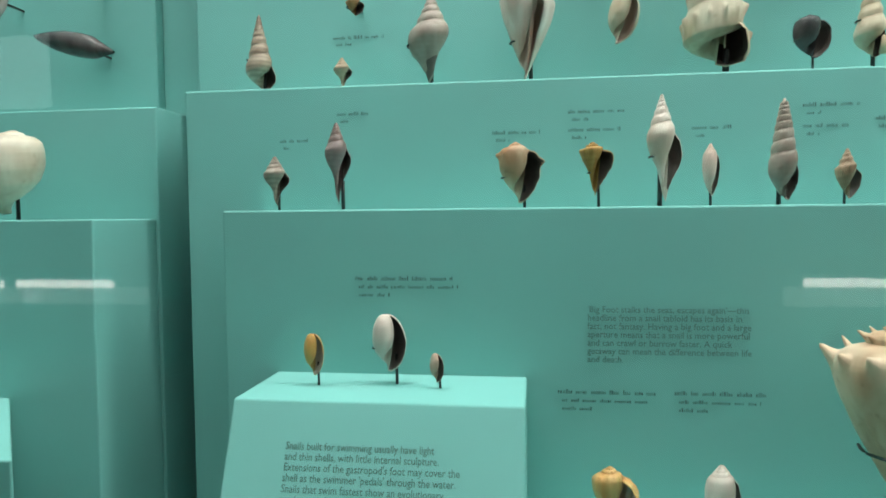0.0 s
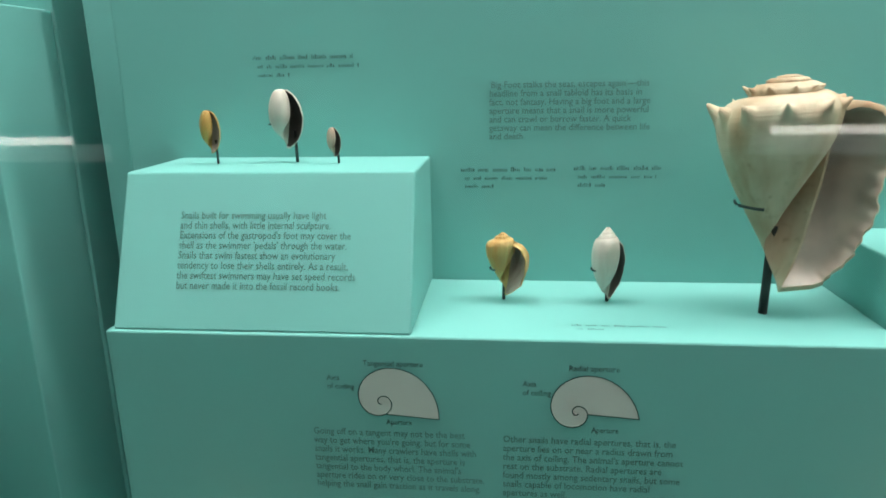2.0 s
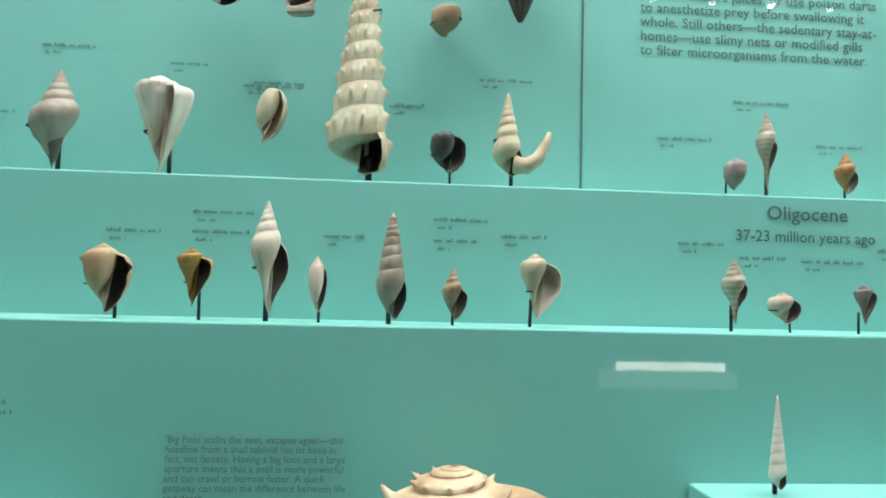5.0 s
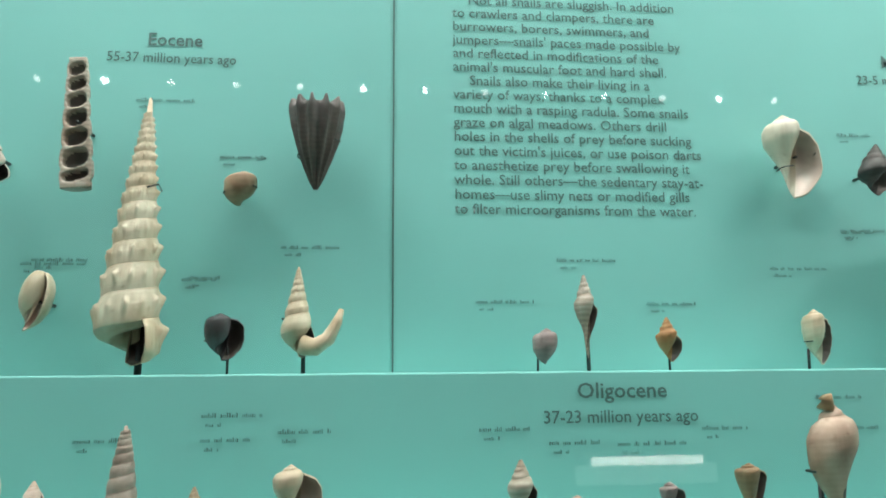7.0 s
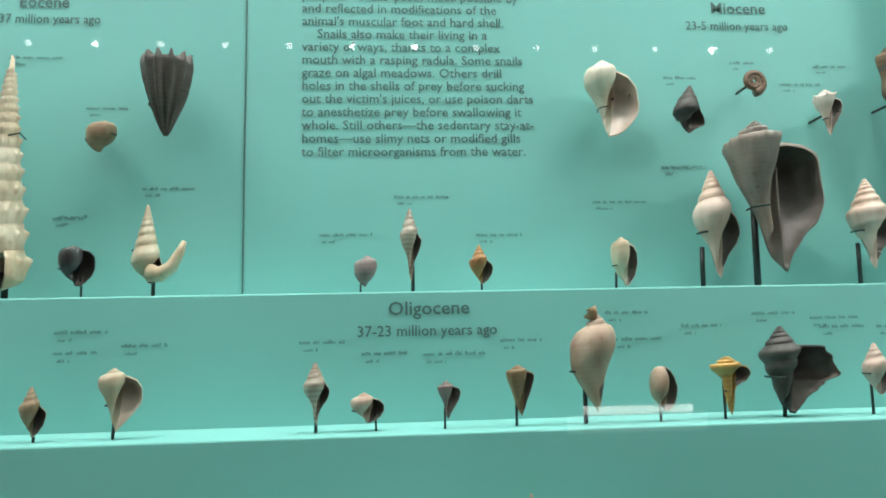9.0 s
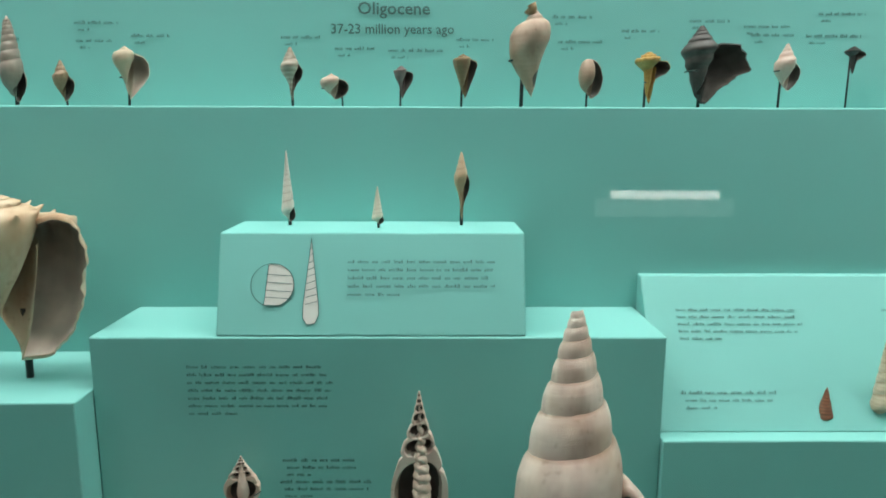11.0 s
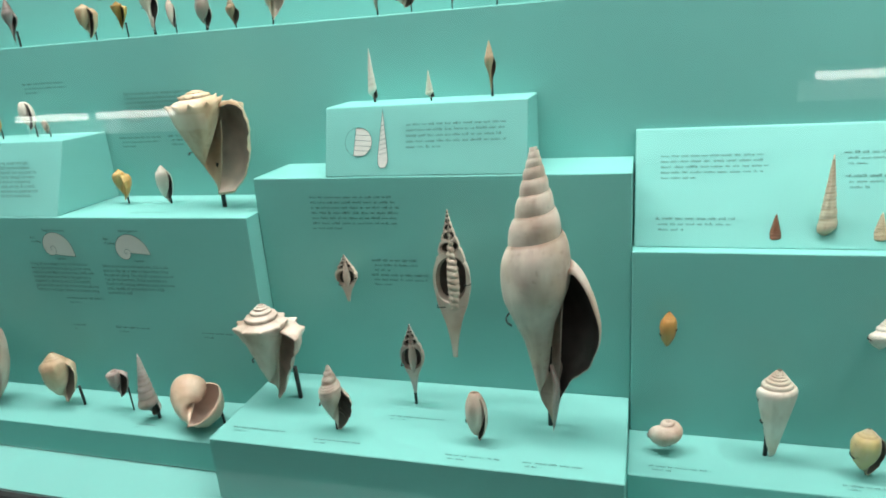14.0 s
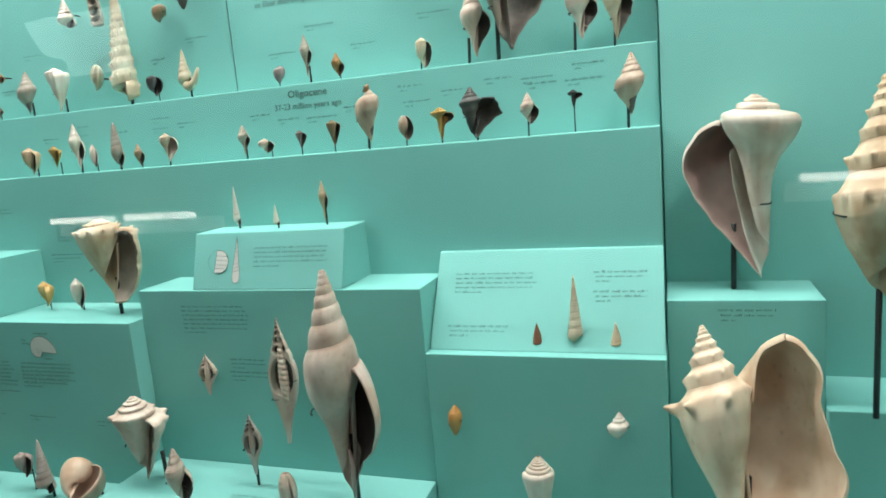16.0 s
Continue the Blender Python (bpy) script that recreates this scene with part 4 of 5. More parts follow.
            rad = float(np.interp(mid, s, r.max(axis=1)))
            rx, rz = rad * 0.80, max(1e-4, tall * (hi - lo) * 0.43)
            e = ((np.abs(X + 0.04 * rad) / rx) ** 2.4 + (np.abs(Z - tall * (1 - mid) - 0.18 * X) / rz) ** 2.4) ** (1 / 2.4)
            hole = front & (e < 1)
            Y = np.where(hole, np.maximum(Y, cut + rad * 0.75 * np.clip(1 - e ** 3, 0, 1) ** 0.5), Y)
            lining |= hole & (e < 0.9)
    X = X + shift
    if mirror:
        X = -X
    co = np.stack([X, Y, Z], -1).reshape(-1, 3)
    idx = np.arange(nh * na).reshape(nh, na)
    a, b, c, d = idx[:-1], np.roll(idx[:-1], -1, 1), np.roll(idx[1:], -1, 1), idx[1:]
    quads = np.stack([a, d, c, b], -1).reshape(-1, 4)
    if mirror:
        quads = quads[:, ::-1]
    flag = lining.reshape(-1)[quads].sum(1) >= 3
    out = []
    for pick, caps in ((quads[~flag], True), (quads[flag], False)):
        if not len(pick):
            out.append(None)
            continue
        used, inv = np.unique(pick, return_inverse=True)
        pts = co[used].tolist()
        faces = inv.reshape(-1, 4).tolist()
        if caps:
            look_up = {int(g): i for i, g in enumerate(used)}
            for ring, flip in ((idx[0], False), (idx[-1], True)):
                if all(int(g) in look_up for g in ring):
                    loop = [look_up[int(g)] for g in ring]
                    pts.append(co[ring].mean(0).tolist())
                    n = len(pts) - 1
                    for i in range(na):
                        t3 = [loop[i], loop[(i + 1) % na], n]
                        faces.append(t3[::-1] if flip != mirror else t3)
        me = bpy.data.meshes.new("shell")
        me.from_pydata(pts, [], faces)
        me.update()
        me.polygons.foreach_set("use_smooth", [True] * len(me.polygons))
        me.uv_layers.new(name="growth").data.foreach_set("uv", [0.5] * (2 * len(me.loops)))
        out.append(me)
    return out


def tube(points, radius, seg=8):
    """A round rod along points, as a bmesh."""
    bm = bmesh.new()
    rings = []
    pts = [Vector(p) for p in points]
    for i, p in enumerate(pts):
        d = (pts[min(i + 1, len(pts) - 1)] - pts[max(i - 1, 0)]).normalized()
        side = d.cross(Vector((0, 1, 0.01))).normalized()
        up = side.cross(d)
        rr = radius[i] if isinstance(radius, (list, tuple)) else radius
        rings.append([bm.verts.new(p + (side * math.cos(a) + up * math.sin(a)) * rr) for a in np.linspace(0, 2 * math.pi, seg, endpoint=False)])
    for A, B in zip(rings, rings[1:]):
        for i in range(seg):
            bm.faces.new((A[i], A[(i + 1) % seg], B[(i + 1) % seg], B[i]))
    bm.faces.new(rings[0][::-1])
    bm.faces.new(rings[-1])
    bmesh.ops.recalc_face_normals(bm, faces=bm.faces[:])
    return bm


count = [0]


def specimen(name, text, form, mat, x, y, z, tall, wide, rod=None, lean=0.0, stand=None, knob=False, inside=None, group="", turn=6.0, **how):
    """One mounted shell: its body, the lining of its mouth, its rod or peg and wire."""
    count[0] += 1
    root = tagged(new(name), text, "shell", group, "thing")
    root.location = (x, y, z)
    if form == "disc":
        pts, rad = [], []
        for q in np.linspace(0.06, 1, 110):
            g = math.exp(1.9 * (q - 1))
            aa = 0.4 - 2 * math.pi * 3.3 * q
            pts.append((0.36 * wide * g * math.cos(aa), -0.10 * wide * (1 - g), tall / 2 + 0.36 * wide * g * math.sin(aa)))
            rad.append(0.155 * wide * g)
        part("shell", tube(pts, rad, 14), mat, root, "", True)
        part("mount_peg", tube([(0, stand - y + 0.002, tall * 0.5), (0, 0, tall * 0.5)], 0.0018), ROD, root, "black wall peg", True)
        return root
    if form in COILS and "slice" not in how:
        body, lining = coil_mesh(form, tall, wide, seed=count[0], turn=turn, **how)
    else:
        body, lining = shell_mesh(form, tall, wide, seed=count[0], **how)
    tilt = Matrix.Translation((0, 0, tall / 2)) @ Matrix.Rotation(radians(lean), 4, "Y") @ Matrix.Translation((0, 0, -tall / 2))
    pieces = []
    # default lining carries the mouth's shade in its colour
    for nm, me, m in (("shell", body, mat), ("aperture", lining, inside or HOLLOW_SHADE)):
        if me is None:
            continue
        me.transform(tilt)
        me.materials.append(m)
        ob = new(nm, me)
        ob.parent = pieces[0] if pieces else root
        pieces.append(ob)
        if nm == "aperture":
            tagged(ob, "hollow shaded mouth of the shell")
    if form == "giant":
        part("canal", tube([(-0.01 * wide, -0.05 * wide, 0.26 * tall), (0.05 * wide, -0.10 * wide, 0.20 * tall), (0.03 * wide, -0.09 * wide, 0.11 * tall), (0.0, -0.05 * wide, 0.02 * tall)], [0.02 * wide, 0.035 * wide, 0.03 * wide, 0.012 * wide], 10), HOLLOW_PINK, pieces[0], "reddish canal groove", True)
    if how.get("slice") == 1:
        prof, turns, last = FORMS[form][:3]
        pts, rad = [], []
        for q in np.linspace(0.04, min(0.9, last + 0.30), 160):
            rr = float(np.interp(q, *zip(*prof))) * wide / 2
            pts.append((0.12 * rr * math.sin(q * 150) + 0.06 * rr, -0.06 * rr, tall * (1 - q)))
            rad.append(max(0.0006, rr * 0.24 * (1 + 0.16 * math.sin(q * 150 + 1.2))))
        part("columella", tube(pts, rad, 12), mat, pieces[0], "pale twisted central column", True)
    if rod:
        dx, shelf = rod
        top = {"broadlip": 0.56, "flatwhelk": 0.72, "flanged": 0.42}.get(form, 0.30) * tall
        thick = min(0.0042, max(0.0011, 0.02 * tall + 0.0004))
        mount = part("mount_rod", tube([(dx, 0.004 + wide * 0.1, shelf - z), (dx * 0.9, 0.004 + wide * 0.1, top)], thick), ROD, root, "thin black mount rod", True)
        if wide > 0.028 and not lean:
            part("wire_clip", tube(skin_loop(body, 0.42 * tall, *((5.7, 6.5) if how.get("mirror") else (2.8, 3.6)), 0.0004), min(0.0013, max(0.0007, thick * 0.5)), 6), WIRE, mount, "dark holding wire", True)
    if stand:
        mount = part("mount_peg", tube([(0, stand - y + 0.002, tall * 0.5), (0, 0, tall * 0.5)], 0.0018), ROD, root, "black wall peg", True)
        if not lean:
            part("wire_clip", tube(skin_loop(body, 0.36 * tall, 2.7, 3.7, 0.0003), 0.0008, 6), WIRE, mount, "dark holding wire", True)
            part("wire_clip", tube(skin_loop(body, 0.52 * tall, 5.7, 6.2, 0.0003), 0.0008, 6), WIRE, mount, "dark holding wire", True)
    if knob:
        bm = tube([(0, 0, tall * 0.94), (0.003, 0, tall * 1.02), (0.001, 0, tall * 1.06)], [wide * 0.16, wide * 0.10, wide * 0.13], 10)
        part("broken_apex", bm, OCHREBROWN, root, "brown broken apex knob", True)
    return root


specimen("shell_specimen", "banded grey-brown turret shell on a rod", "turret", BANDED, -0.324, 0.800, 1.626, 0.091, 0.035, rod=(0.002, 1.622), group="top row")
specimen("shell_specimen", "tiny brown spindle shell on a thin rod", "spindle", TAN, -0.224, 0.800, 1.626, 0.037, 0.022, rod=(-0.001, 1.622), group="top row")
specimen("shell_specimen", "grey-brown fusiform shell seen from its back", "fatspindle", GREYTAN, -0.123, 0.800, 1.628, 0.103, 0.047, rod=(0.002, 1.622), ap=False, group="top row")
specimen("shell_specimen", "white ribbed whelk shell with long canal", "volute", WHITE, -0.011, 0.790, 1.626, 0.101, 0.061, rod=(0.004, 1.622), ribs=9, group="top row", turn=-55, mid=True, inside=HOLLOW_PALE)
specimen("shell_specimen", "cream oval shell hung on the panel", "bulla", CREAM, 0.093, 0.800, 1.663, 0.059, 0.033, lean=14, stand=0.84, turn=-40, inside=HOLLOW_PALE)
specimen("shell_specimen", "dark grey glossy rounded shell on a rod", "dome", SLATE, 0.277, 0.768, 1.634, 0.044, 0.037, rod=(0.003, 1.622), group="top row")
winged = specimen("winged_shell_specimen", "cream turret shell with a curved wing", "turret", CREAM, 0.342, 0.790, 1.637, 0.089, 0.033, rod=(0.005, 1.622), group="top row", mid=True)
specimen("shell_specimen", "small mauve ribbed shell on a rod", "globe", MAUVE, 0.581, 0.776, 1.629, 0.035, 0.025, rod=(-0.006, 1.622), ribs=18, ap=False, group="top row")
specimen("shell_specimen", "white and grey slender spindle shell", "spindle", BANDED, 0.632, 0.800, 1.634, 0.087, 0.025, rod=(0.002, 1.622), nodes=10, group="top row")
specimen("shell_specimen", "small rust-orange shell on a rod", "ovate", RUST, 0.710, 0.780, 1.630, 0.045, 0.027, rod=(0.001, 1.622), nodes=7, group="top row")
specimen("shell_specimen", "cream corded oval shell held by wire", "globe", CREAM, 0.883, 0.800, 1.626, 0.059, 0.032, rod=(-0.010, 1.622), cords=9, group="top row")
specimen("shell_specimen", "pale pinkish fusiform shell on a rod", "fatspindle", PINKWHITE, 0.992, 0.785, 1.632, 0.129, 0.056, rod=(-0.019, 1.622), group="top row")
specimen("large_shell_specimen", "large grey whelk with wide dark aperture", "broadlip", GREYWHELK, 1.060, 0.765, 1.637, 0.178, 0.121, rod=(-0.028, 1.622), nodes=14, spiky=0.11, core=1.7, canal=0.35, turn=8, group="top row", mid=True)
specimen("shell_specimen", "buff tall-spired shell on a tilted rod", "fatspindle", PINKWHITE, 1.182, 0.785, 1.640, 0.110, 0.055, rod=(-0.015, 1.622), cords=5, group="top row")
specimen("shell_specimen", "cream spiny broad shell on a rod", "whelk", CREAM, 1.243, 0.785, 1.633, 0.085, 0.050, rod=(-0.008, 1.622), nodes=8, cords=6, group="top row")
specimen("shell_specimen", "tiny orange shell hung on the panel", "ovate", RUST, -0.211, 0.810, 1.713, 0.027, 0.022, nodes=6, stand=0.84)
specimen("shell_specimen", "white broad turret shell hung on the panel", "turret", WHITE, 0.034, 0.800, 1.808, 0.066, 0.041, stand=0.84)
specimen("sliced_shell_specimen", "sliced turret shell with a row of dark chambers", "pillar", BANDED, 0.115, 0.800, 1.805, 0.139, 0.032, slice=2, stand=0.84, lean=-4)
specimen("shell_specimen", "small brown knobbed shell hung on the panel", "dome", TAN, 0.275, 0.820, 1.794, 0.038, 0.034, ap=False, stand=0.84)
specimen("shell_specimen", "dark charcoal ribbed volute shell", "ribbed", CHARCOAL, 0.354, 0.800, 1.808, 0.097, 0.058, ribs=11, ap=False, stand=0.84, mid=True)
specimen("shell_specimen", "ivory pear-shaped shell with broad lip", "pearlip", IVORY, 0.880, 0.800, 1.806, 0.097, 0.068, stand=0.84, inside=HOLLOW_PALE, mid=True)
specimen("shell_specimen", "dark brown keeled screw shell fragment", "ovate", CHARCOAL, 0.976, 0.800, 1.811, 0.060, 0.041, cords=2, deep=0.13, lean=10, stand=0.84)
specimen("coiled_shell_specimen", "flat coiled brown shell seen from its top", "disc", BROWN, 1.058, 0.800, 1.857, 0.039, 0.038, stand=0.84)
specimen("shell_specimen", "small white spiny shell hung by wire", "whelk", WHITE, 1.153, 0.800, 1.808, 0.059, 0.041, nodes=6, spiky=0.5, stand=0.84)
specimen("shell_specimen", "large brown ribbed shell hung on the panel", "volute", BROWN, 1.241, 0.790, 1.773, 0.157, 0.063, cords=4, deep=0.09, ap=False, stand=0.84)
specimen("shell_specimen", "small grey spindle shell with dark aperture", "spindle", BANDED, -0.268, 0.700, 1.489, 0.052, 0.027, rod=(0.000, 1.485), group="second row")
specimen("shell_specimen", "purple-grey slender spindle shell", "spindle", MAUVE, -0.202, 0.700, 1.490, 0.084, 0.027, rod=(0.003, 1.485), group="second row")
specimen("shell_specimen", "orange-tinged knobbed shell with round aperture", "globe", ORANGEWHITE, -0.017, 0.690, 1.489, 0.060, 0.048, rod=(0.004, 1.485), nodes=9, spiky=0.25, group="second row", turn=-18)
specimen("shell_specimen", "ochre ribbed shell on a rod", "whelk", OCHRE, 0.055, 0.690, 1.496, 0.051, 0.032, rod=(0.003, 1.485), nodes=9, group="second row", turn=-22)
specimen("shell_specimen", "white fusiform shell with long straight canal", "fatspindle", WHITE, 0.118, 0.690, 1.489, 0.101, 0.033, rod=(-0.003, 1.485), canal=0.12, group="second row")
specimen("shell_specimen", "slim white olive shell on a rod", "olive", PINKWHITE, 0.160, 0.690, 1.494, 0.049, 0.016, rod=(0.001, 1.485), group="second row")
specimen("shell_specimen", "tall tan shell with rounded whorls", "pupa", GREYTAN, 0.224, 0.690, 1.489, 0.094, 0.027, rod=(-0.002, 1.485), group="second row")
specimen("shell_specimen", "small tan angular shell on a rod", "ovate", TAN, 0.280, 0.690, 1.490, 0.046, 0.023, rod=(-0.001, 1.485), nodes=7, group="second row")
specimen("shell_specimen", "smooth white pear-shaped shell on a rod", "pear", IVORY, 0.357, 0.690, 1.492, 0.059, 0.039, rod=(-0.008, 1.485), group="second row", mid=True, inside=HOLLOW_PALE)
specimen("shell_specimen", "small brown spindle with dark aperture", "spindle", BANDED, 0.537, 0.690, 1.491, 0.060, 0.025, rod=(-0.001, 1.485), group="second row")
specimen("shell_specimen", "low rounded pinkish shell", "flatglobe", PINKWHITE, 0.585, 0.690, 1.493, 0.029, 0.032, rod=(0.008, 1.485), group="second row")
specimen("shell_specimen", "small grey knobbed shell on a rod", "whelk", MAUVE, 0.663, 0.690, 1.494, 0.037, 0.023, rod=(-0.004, 1.485), nodes=6, spiky=0.3, group="second row")
specimen("shell_specimen", "brown wedge-shaped volute on a rod", "volute", OCHREBROWN, 0.733, 0.690, 1.495, 0.049, 0.028, rod=(-0.004, 1.485), group="second row")
specimen("shell_specimen", "large pinkish-brown pear shell with knobbed apex", "pear", PINKBROWN, 0.805, 0.690, 1.496, 0.096, 0.046, rod=(-0.007, 1.485), ap=False, knob=True, group="second row")
specimen("shell_specimen", "small pink-brown oval shell", "bulla", PINKBROWN, 0.876, 0.690, 1.495, 0.044, 0.028, rod=(-0.003, 1.485), group="second row")
specimen("shell_specimen", "bright ochre keeled shell on a tall rod", "flatwhelk", OCHRE, 0.946, 0.690, 1.489, 0.058, 0.042, rod=(-0.006, 1.485), nodes=8, group="second row")
specimen("large_shell_specimen", "dark charcoal shell with flanged ridges", "flanged", CHARCOAL, 1.017, 0.690, 1.489, 0.087, 0.078, rod=(-0.013, 1.485), cords=4, deep=0.06, teeth=8, turn=-6, group="second row", mid=True)
specimen("shell_specimen", "pale shell with dark round aperture", "ovate", PINKWHITE, 1.100, 0.690, 1.504, 0.053, 0.031, rod=(-0.005, 1.485), group="second row")
specimen("shell_specimen", "small dark keeled shell on a tall rod", "flatwhelk", CHARCOAL, 1.176, 0.690, 1.523, 0.031, 0.025, rod=(-0.003, 1.485), group="second row")
specimen("shell_specimen", "pinkish-brown spindle seen from its back", "fatspindle", PINKBROWN, 1.261, 0.710, 1.504, 0.101, 0.048, rod=(-0.004, 1.485), ap=False, group="second row")
specimen("shell_specimen", "small golden bubble shell on a rod", "bulla", GOLD, -0.201, 0.612, 1.335, 0.038, 0.019, rod=(0.002, 1.325), turn=-12, mid=True, inside=HOLLOW_PALE)
specimen("shell_specimen", "white bubble shell with dark curved aperture", "bulla", WHITE, -0.133, 0.620, 1.338, 0.052, 0.032, rod=(0.005, 1.325), turn=-12, mid=True)
specimen("shell_specimen", "tiny pinkish bubble shell on a rod", "bulla", PINKWHITE, -0.089, 0.612, 1.331, 0.026, 0.013, rod=(0.002, 1.325), turn=-12, mid=True)
specimen("shell_specimen", "orange and yellow harp shell on a rod", "harp", HARP, 0.063, 0.600, 1.210, 0.057, 0.038, rod=(-0.003, 1.203), ribs=12, mid=True, inside=HOLLOW_PALE, turn=-45)
specimen("shell_specimen", "white olive shell with dark slit aperture", "olive", WHITE, 0.150, 0.600, 1.207, 0.065, 0.029, rod=(0.001, 1.203), mid=True)
specimen("crown_conch_specimen", "large cream spiny crown conch with broad aperture", "crownlip", SANDWHITE, 0.287, 0.565, 1.227, 0.169, 0.133, rod=(-0.012, 1.203), nodes=10, spiky=0.31, late=2.2, teeth=19, turn=2, core=1.9, wear=2.0, inside=HOLLOW_PALE, fine=True)
specimen("shell_specimen", "slender white auger shell on a rod", "auger", WHITE, 0.541, 0.630, 1.361, 0.077, 0.015, rod=(0.000, 1.357))
specimen("shell_specimen", "tiny white auger shell on a rod", "auger", IVORY, 0.639, 0.610, 1.361, 0.041, 0.013, rod=(0.000, 1.357))
specimen("shell_specimen", "slender tan auger shell on a rod", "spindle", ORANGEWHITE, 0.728, 0.630, 1.362, 0.075, 0.017, rod=(0.000, 1.357))
specimen("sliced_shell_specimen", "small sliced shell with dark spiral chambers", "spindle", PINKWHITE, 0.508, 0.525, 1.066, 0.077, 0.036, slice=1, stand=0.548, mid=True)
specimen("sliced_shell_specimen", "large sliced spindle shell showing twisted columella", "fatspindle", PINKWHITE, 0.685, 0.500, 0.995, 0.225, 0.055, slice=1, canal=0.12, stand=0.548, fine=True)
specimen("horse_conch_specimen", "giant pinkish-white horse conch with dark aperture", "giant", GIANT, 0.833, 0.441, 0.924, 0.391, 0.129, rod=(-0.007, 0.920), turn=-24, core=2.3, canal=0.12, inside=HOLLOW_DEEP_SHADE, fine=True)
specimen("vase_shell_specimen", "pinkish-cream spiny broad-shouldered shell on a leaning rod", "vasum", PINKWHITE, 0.404, 0.455, 0.927, 0.159, 0.120, rod=(0.026, 0.920), nodes=9, spiky=0.17, late=1.6, teeth=7, cords=5, deep=0.02, turn=-25, inside=HOLLOW_PALE, fine=True)
specimen("whelk_specimen", "pinkish-white corded whelk with dark aperture", "ovate", PINKWHITE, 0.533, 0.390, 0.924, 0.104, 0.047, rod=(-0.007, 0.920), cords=11, mid=True)
specimen("sliced_shell_specimen", "grey-white shell with cut-away whorl", "spindle", MAUVEWHITE, 0.622, 0.475, 0.944, 0.111, 0.037, rod=(-0.003, 0.920), slice=1, mid=True)
specimen("cowrie_specimen", "pale pink cowrie with dark slit aperture", "cowrie", PINKWHITE, 0.735, 0.399, 0.924, 0.072, 0.031, rod=(0.001, 0.920), turn=-30, mid=True)
specimen("conch_specimen", "pale pinkish stocky conch shell", "stromb", PINKWHITE, -0.174, 0.444, 0.876, 0.174, 0.098, rod=(-0.021, 0.872), mid=True, turn=-15, inside=HOLLOW_PALE)
specimen("shell_specimen", "cream shell with spiny spire and slit aperture", "olive", SANDWHITE, -0.030, 0.455, 0.880, 0.097, 0.062, rod=(0.029, 0.872), nodes=7, mid=True, inside=HOLLOW_PALE)
specimen("shell_specimen", "small grey-pink rounded shell", "globe", MAUVEWHITE, 0.094, 0.455, 0.900, 0.054, 0.038, rod=(0.012, 0.872), nodes=7, mid=True)
specimen("shell_specimen", "slender grey-pink horn shell on a rod", "auger", MAUVEWHITE, 0.163, 0.440, 0.881, 0.114, 0.036, rod=(0.008, 0.872), ap=True, mid=True)
specimen("moon_snail_specimen", "large pinkish moon snail with open aperture", "moon", MOON, 0.262, 0.430, 0.876, 0.094, 0.087, rod=(0.040, 0.872), pitch=-62, turn=20, lean=-38, core=0.5, inside=HOLLOW_PEARL, wear=0.5, mid=True)
specimen("shell_specimen", "small red-brown auger shell on a rod", "auger", REDBROWN, 1.113, 0.575, 1.153, 0.041, 0.019, rod=(0.002, 1.149))
specimen("shell_specimen", "tall tan banded auger shell on a rod", "auger", TANBAND, 1.174, 0.575, 1.153, 0.118, 0.025, rod=(-0.002, 1.149))
specimen("shell_specimen", "tan auger shell with pale tip on a rod", "auger", TANBAND, 1.235, 0.575, 1.153, 0.043, 0.020, rod=(-0.001, 1.149))
specimen("shell_specimen", "small orange oval shell hung on the plinth", "olive", ORANGE, 0.980, 0.525, 1.017, 0.053, 0.023, ap=False, stand=0.548)
specimen("shell_specimen", "small pale domed shell hung on the plinth", "ovate", WHITE, 1.236, 0.525, 1.029, 0.043, 0.032, ap=False, stand=0.548)
specimen("shell_specimen", "pinkish-white round moon shell", "flatglobe", PINKWHITE, 0.979, 0.500, 0.873, 0.045, 0.047, rod=(0.007, 0.869), ap=False, mid=True)
specimen("cone_shell_specimen", "white cone shell with pointed spire", "cone", WHITE, 1.116, 0.500, 0.873, 0.132, 0.050, rod=(-0.006, 0.869), ap=False, mid=True)
specimen("shell_specimen", "mottled yellow barrel shell on a rod", "olive", YELLOWMOTTLE, 1.223, 0.478, 0.873, 0.069, 0.041, rod=(0.003, 0.869), mid=True)
specimen("left_handed_whelk_specimen", "cream left-handed whelk with wide pinkish aperture", "sinistral", WHITE, 1.420, 0.665, 1.241, 0.279, 0.166, rod=(-0.010, 1.220), mirror=True, canal=-0.2, nodes=12, spiky=0.025, turn=0, inside=HOLLOW_PINK, fine=True)
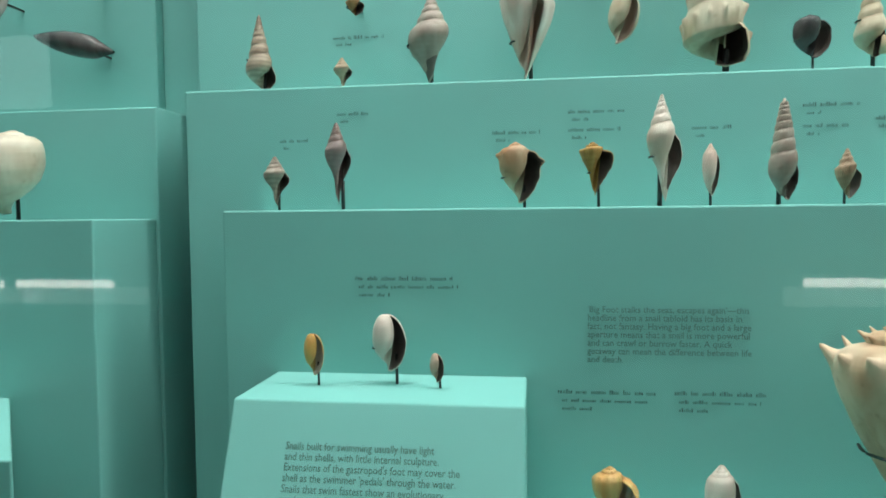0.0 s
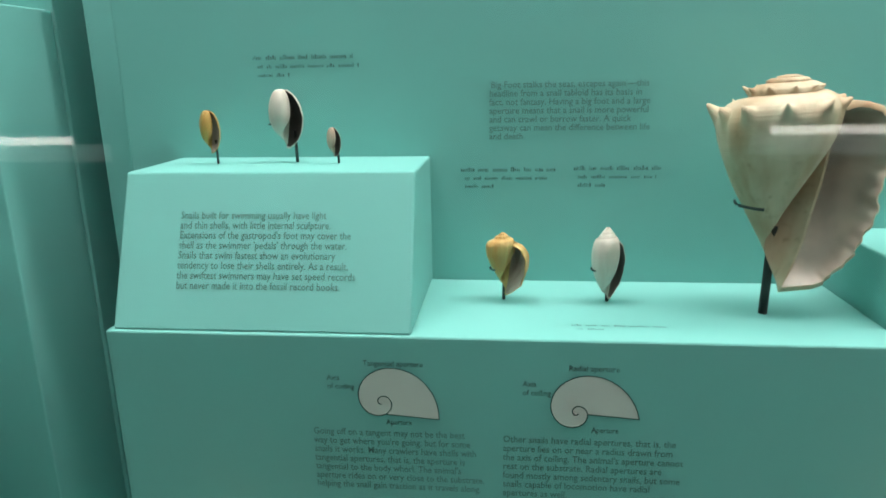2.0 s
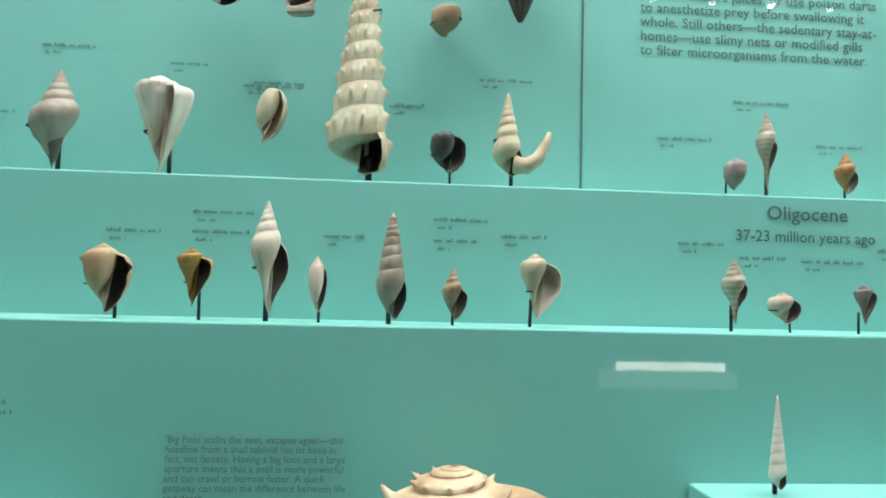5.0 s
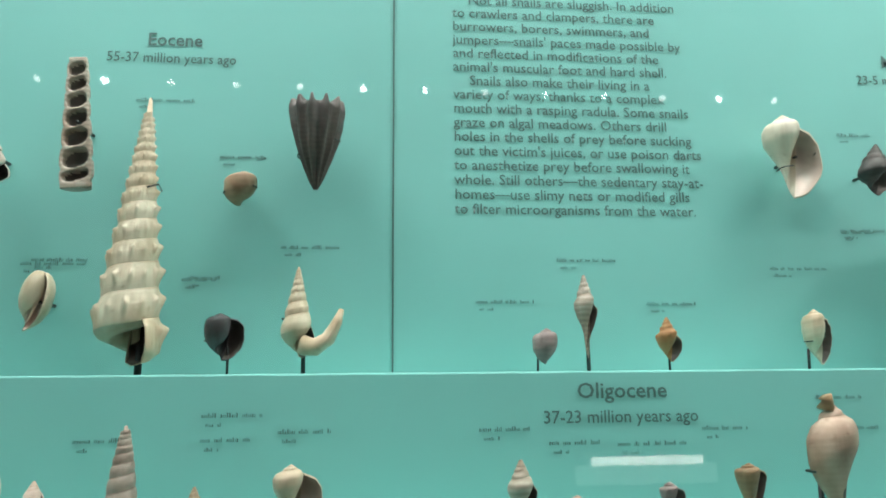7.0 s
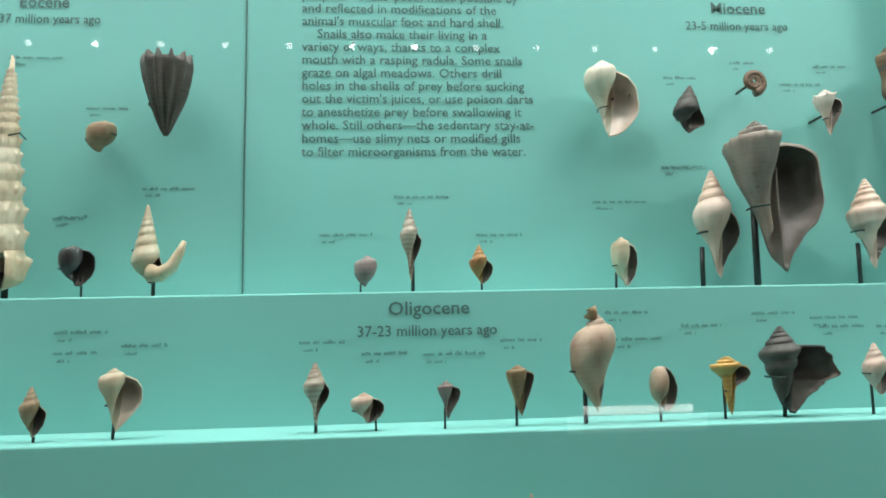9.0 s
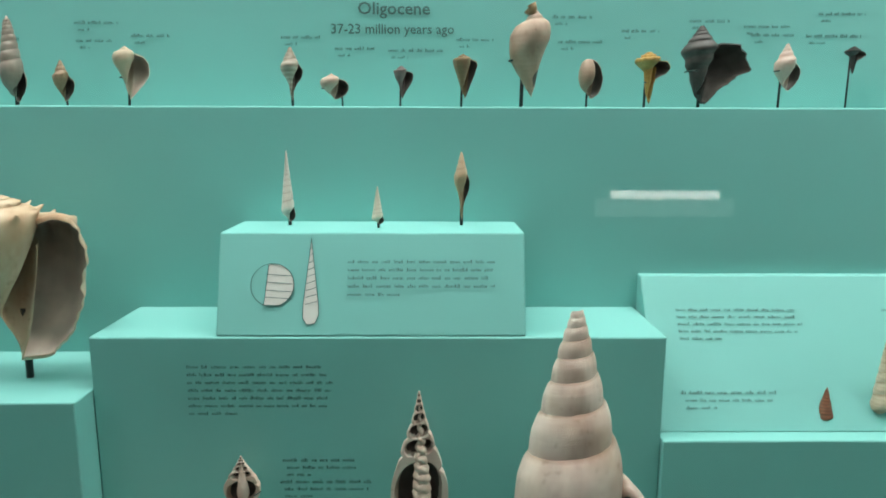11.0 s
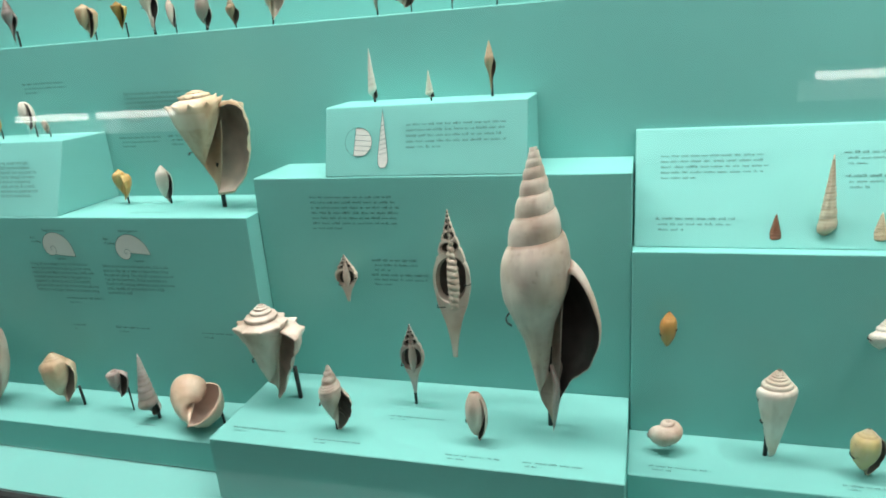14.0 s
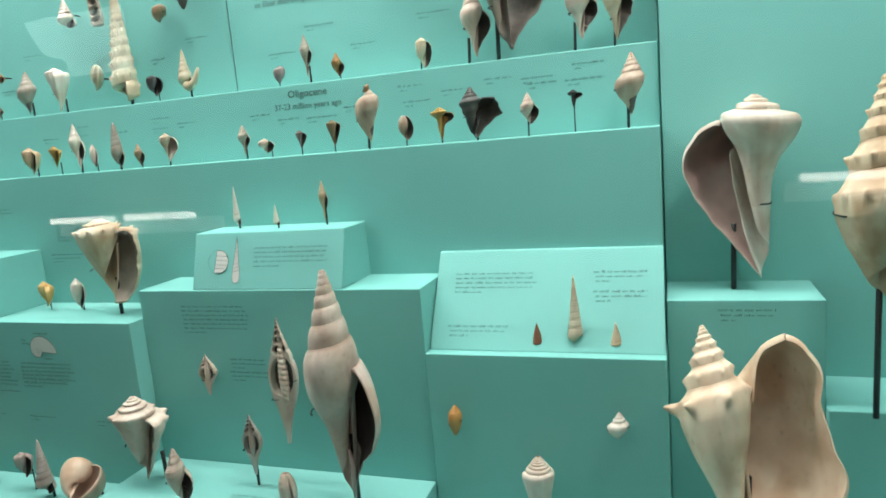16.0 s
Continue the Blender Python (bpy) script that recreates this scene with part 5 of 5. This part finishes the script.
specimen("queen_conch_specimen", "peach queen conch with broad flared lip", "conch", PEACH, 1.408, 0.440, 0.927, 0.301, 0.200, rod=(0.0, 0.869), nodes=6, spiky=0.45, late=1.0, lean=-9, turn=-6, pitch=-16, teeth=5, inside=PEACH, fine=True)
specimen("tall_knobbed_shell_specimen", "tall cream knobbed shell on a black stand", "turban", SANDWHITE, 1.588, 0.560, 1.221, 0.310, 0.129, rod=(-0.006, 1.060), nodes=11, spiky=0.22, fine=True)
specimen("shell_specimen", "dark grey elongated shell lying across the panel", "olive", SLATE, -0.572, 0.81, 1.640, 0.112, 0.030, ap=False, lean=101, stand=0.885)
specimen("shell_specimen", "white elongated shell lying across the panel", "olive", WHITE, -0.575, 0.855, 1.745, 0.066, 0.028, ap=False, lean=88, stand=0.885)
specimen("shell_specimen", "smooth cream rounded shell held by a wire on the tier", "dome", IVORY, -0.592, 0.72, 1.484, 0.095, 0.085, rod=(0.0, 1.478), ap=False)
specimen("shell_specimen", "large pale shell hung on the panel", "bulla", MAUVEWHITE, -0.70, 0.82, 1.71, 0.11, 0.06, ap=False, stand=0.885)

# ribbed giant cone, worn at its mouth
giant_cone = tagged(new("giant_cone_specimen"), "giant cream spire shell with rows of knobs", "shell", "top row", "thing")
giant_cone.location = (0.185, 0.785, 1.630)
body, lining = coil_mesh("campanile", 0.266, 0.070, nodes=12, spiky=0.24, seed=71, fine=True, turn=-50)
for nm, me, m in (("shell", body, CREAM), ("aperture", lining, HOLLOW_SHADE)):
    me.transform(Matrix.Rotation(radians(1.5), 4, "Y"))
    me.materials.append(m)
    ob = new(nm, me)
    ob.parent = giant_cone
part("mount_rod", tube([(0.012, 0.0, 1.622 - 1.630), (0.012, 0.0, 0.02)], 0.0035), ROD, giant_cone, "black mount rod", True)
part("wire_clip", tube([(0.012, -0.012, 0.17), (0.02, -0.004, 0.175), (0.019, 0.01, 0.172)], 0.0009, 6), WIRE, giant_cone, "dark holding wire", True)


# curved wing of the small winged shell
part("wing", tube([(0.006, -0.006, 0.012), (0.018, -0.010, 0.010), (0.030, -0.011, 0.018), (0.038, -0.010, 0.034), (0.042, -0.009, 0.046)], [0.010, 0.0085, 0.007, 0.005, 0.0025], 12), CREAM, winged, "curved cream wing", True)
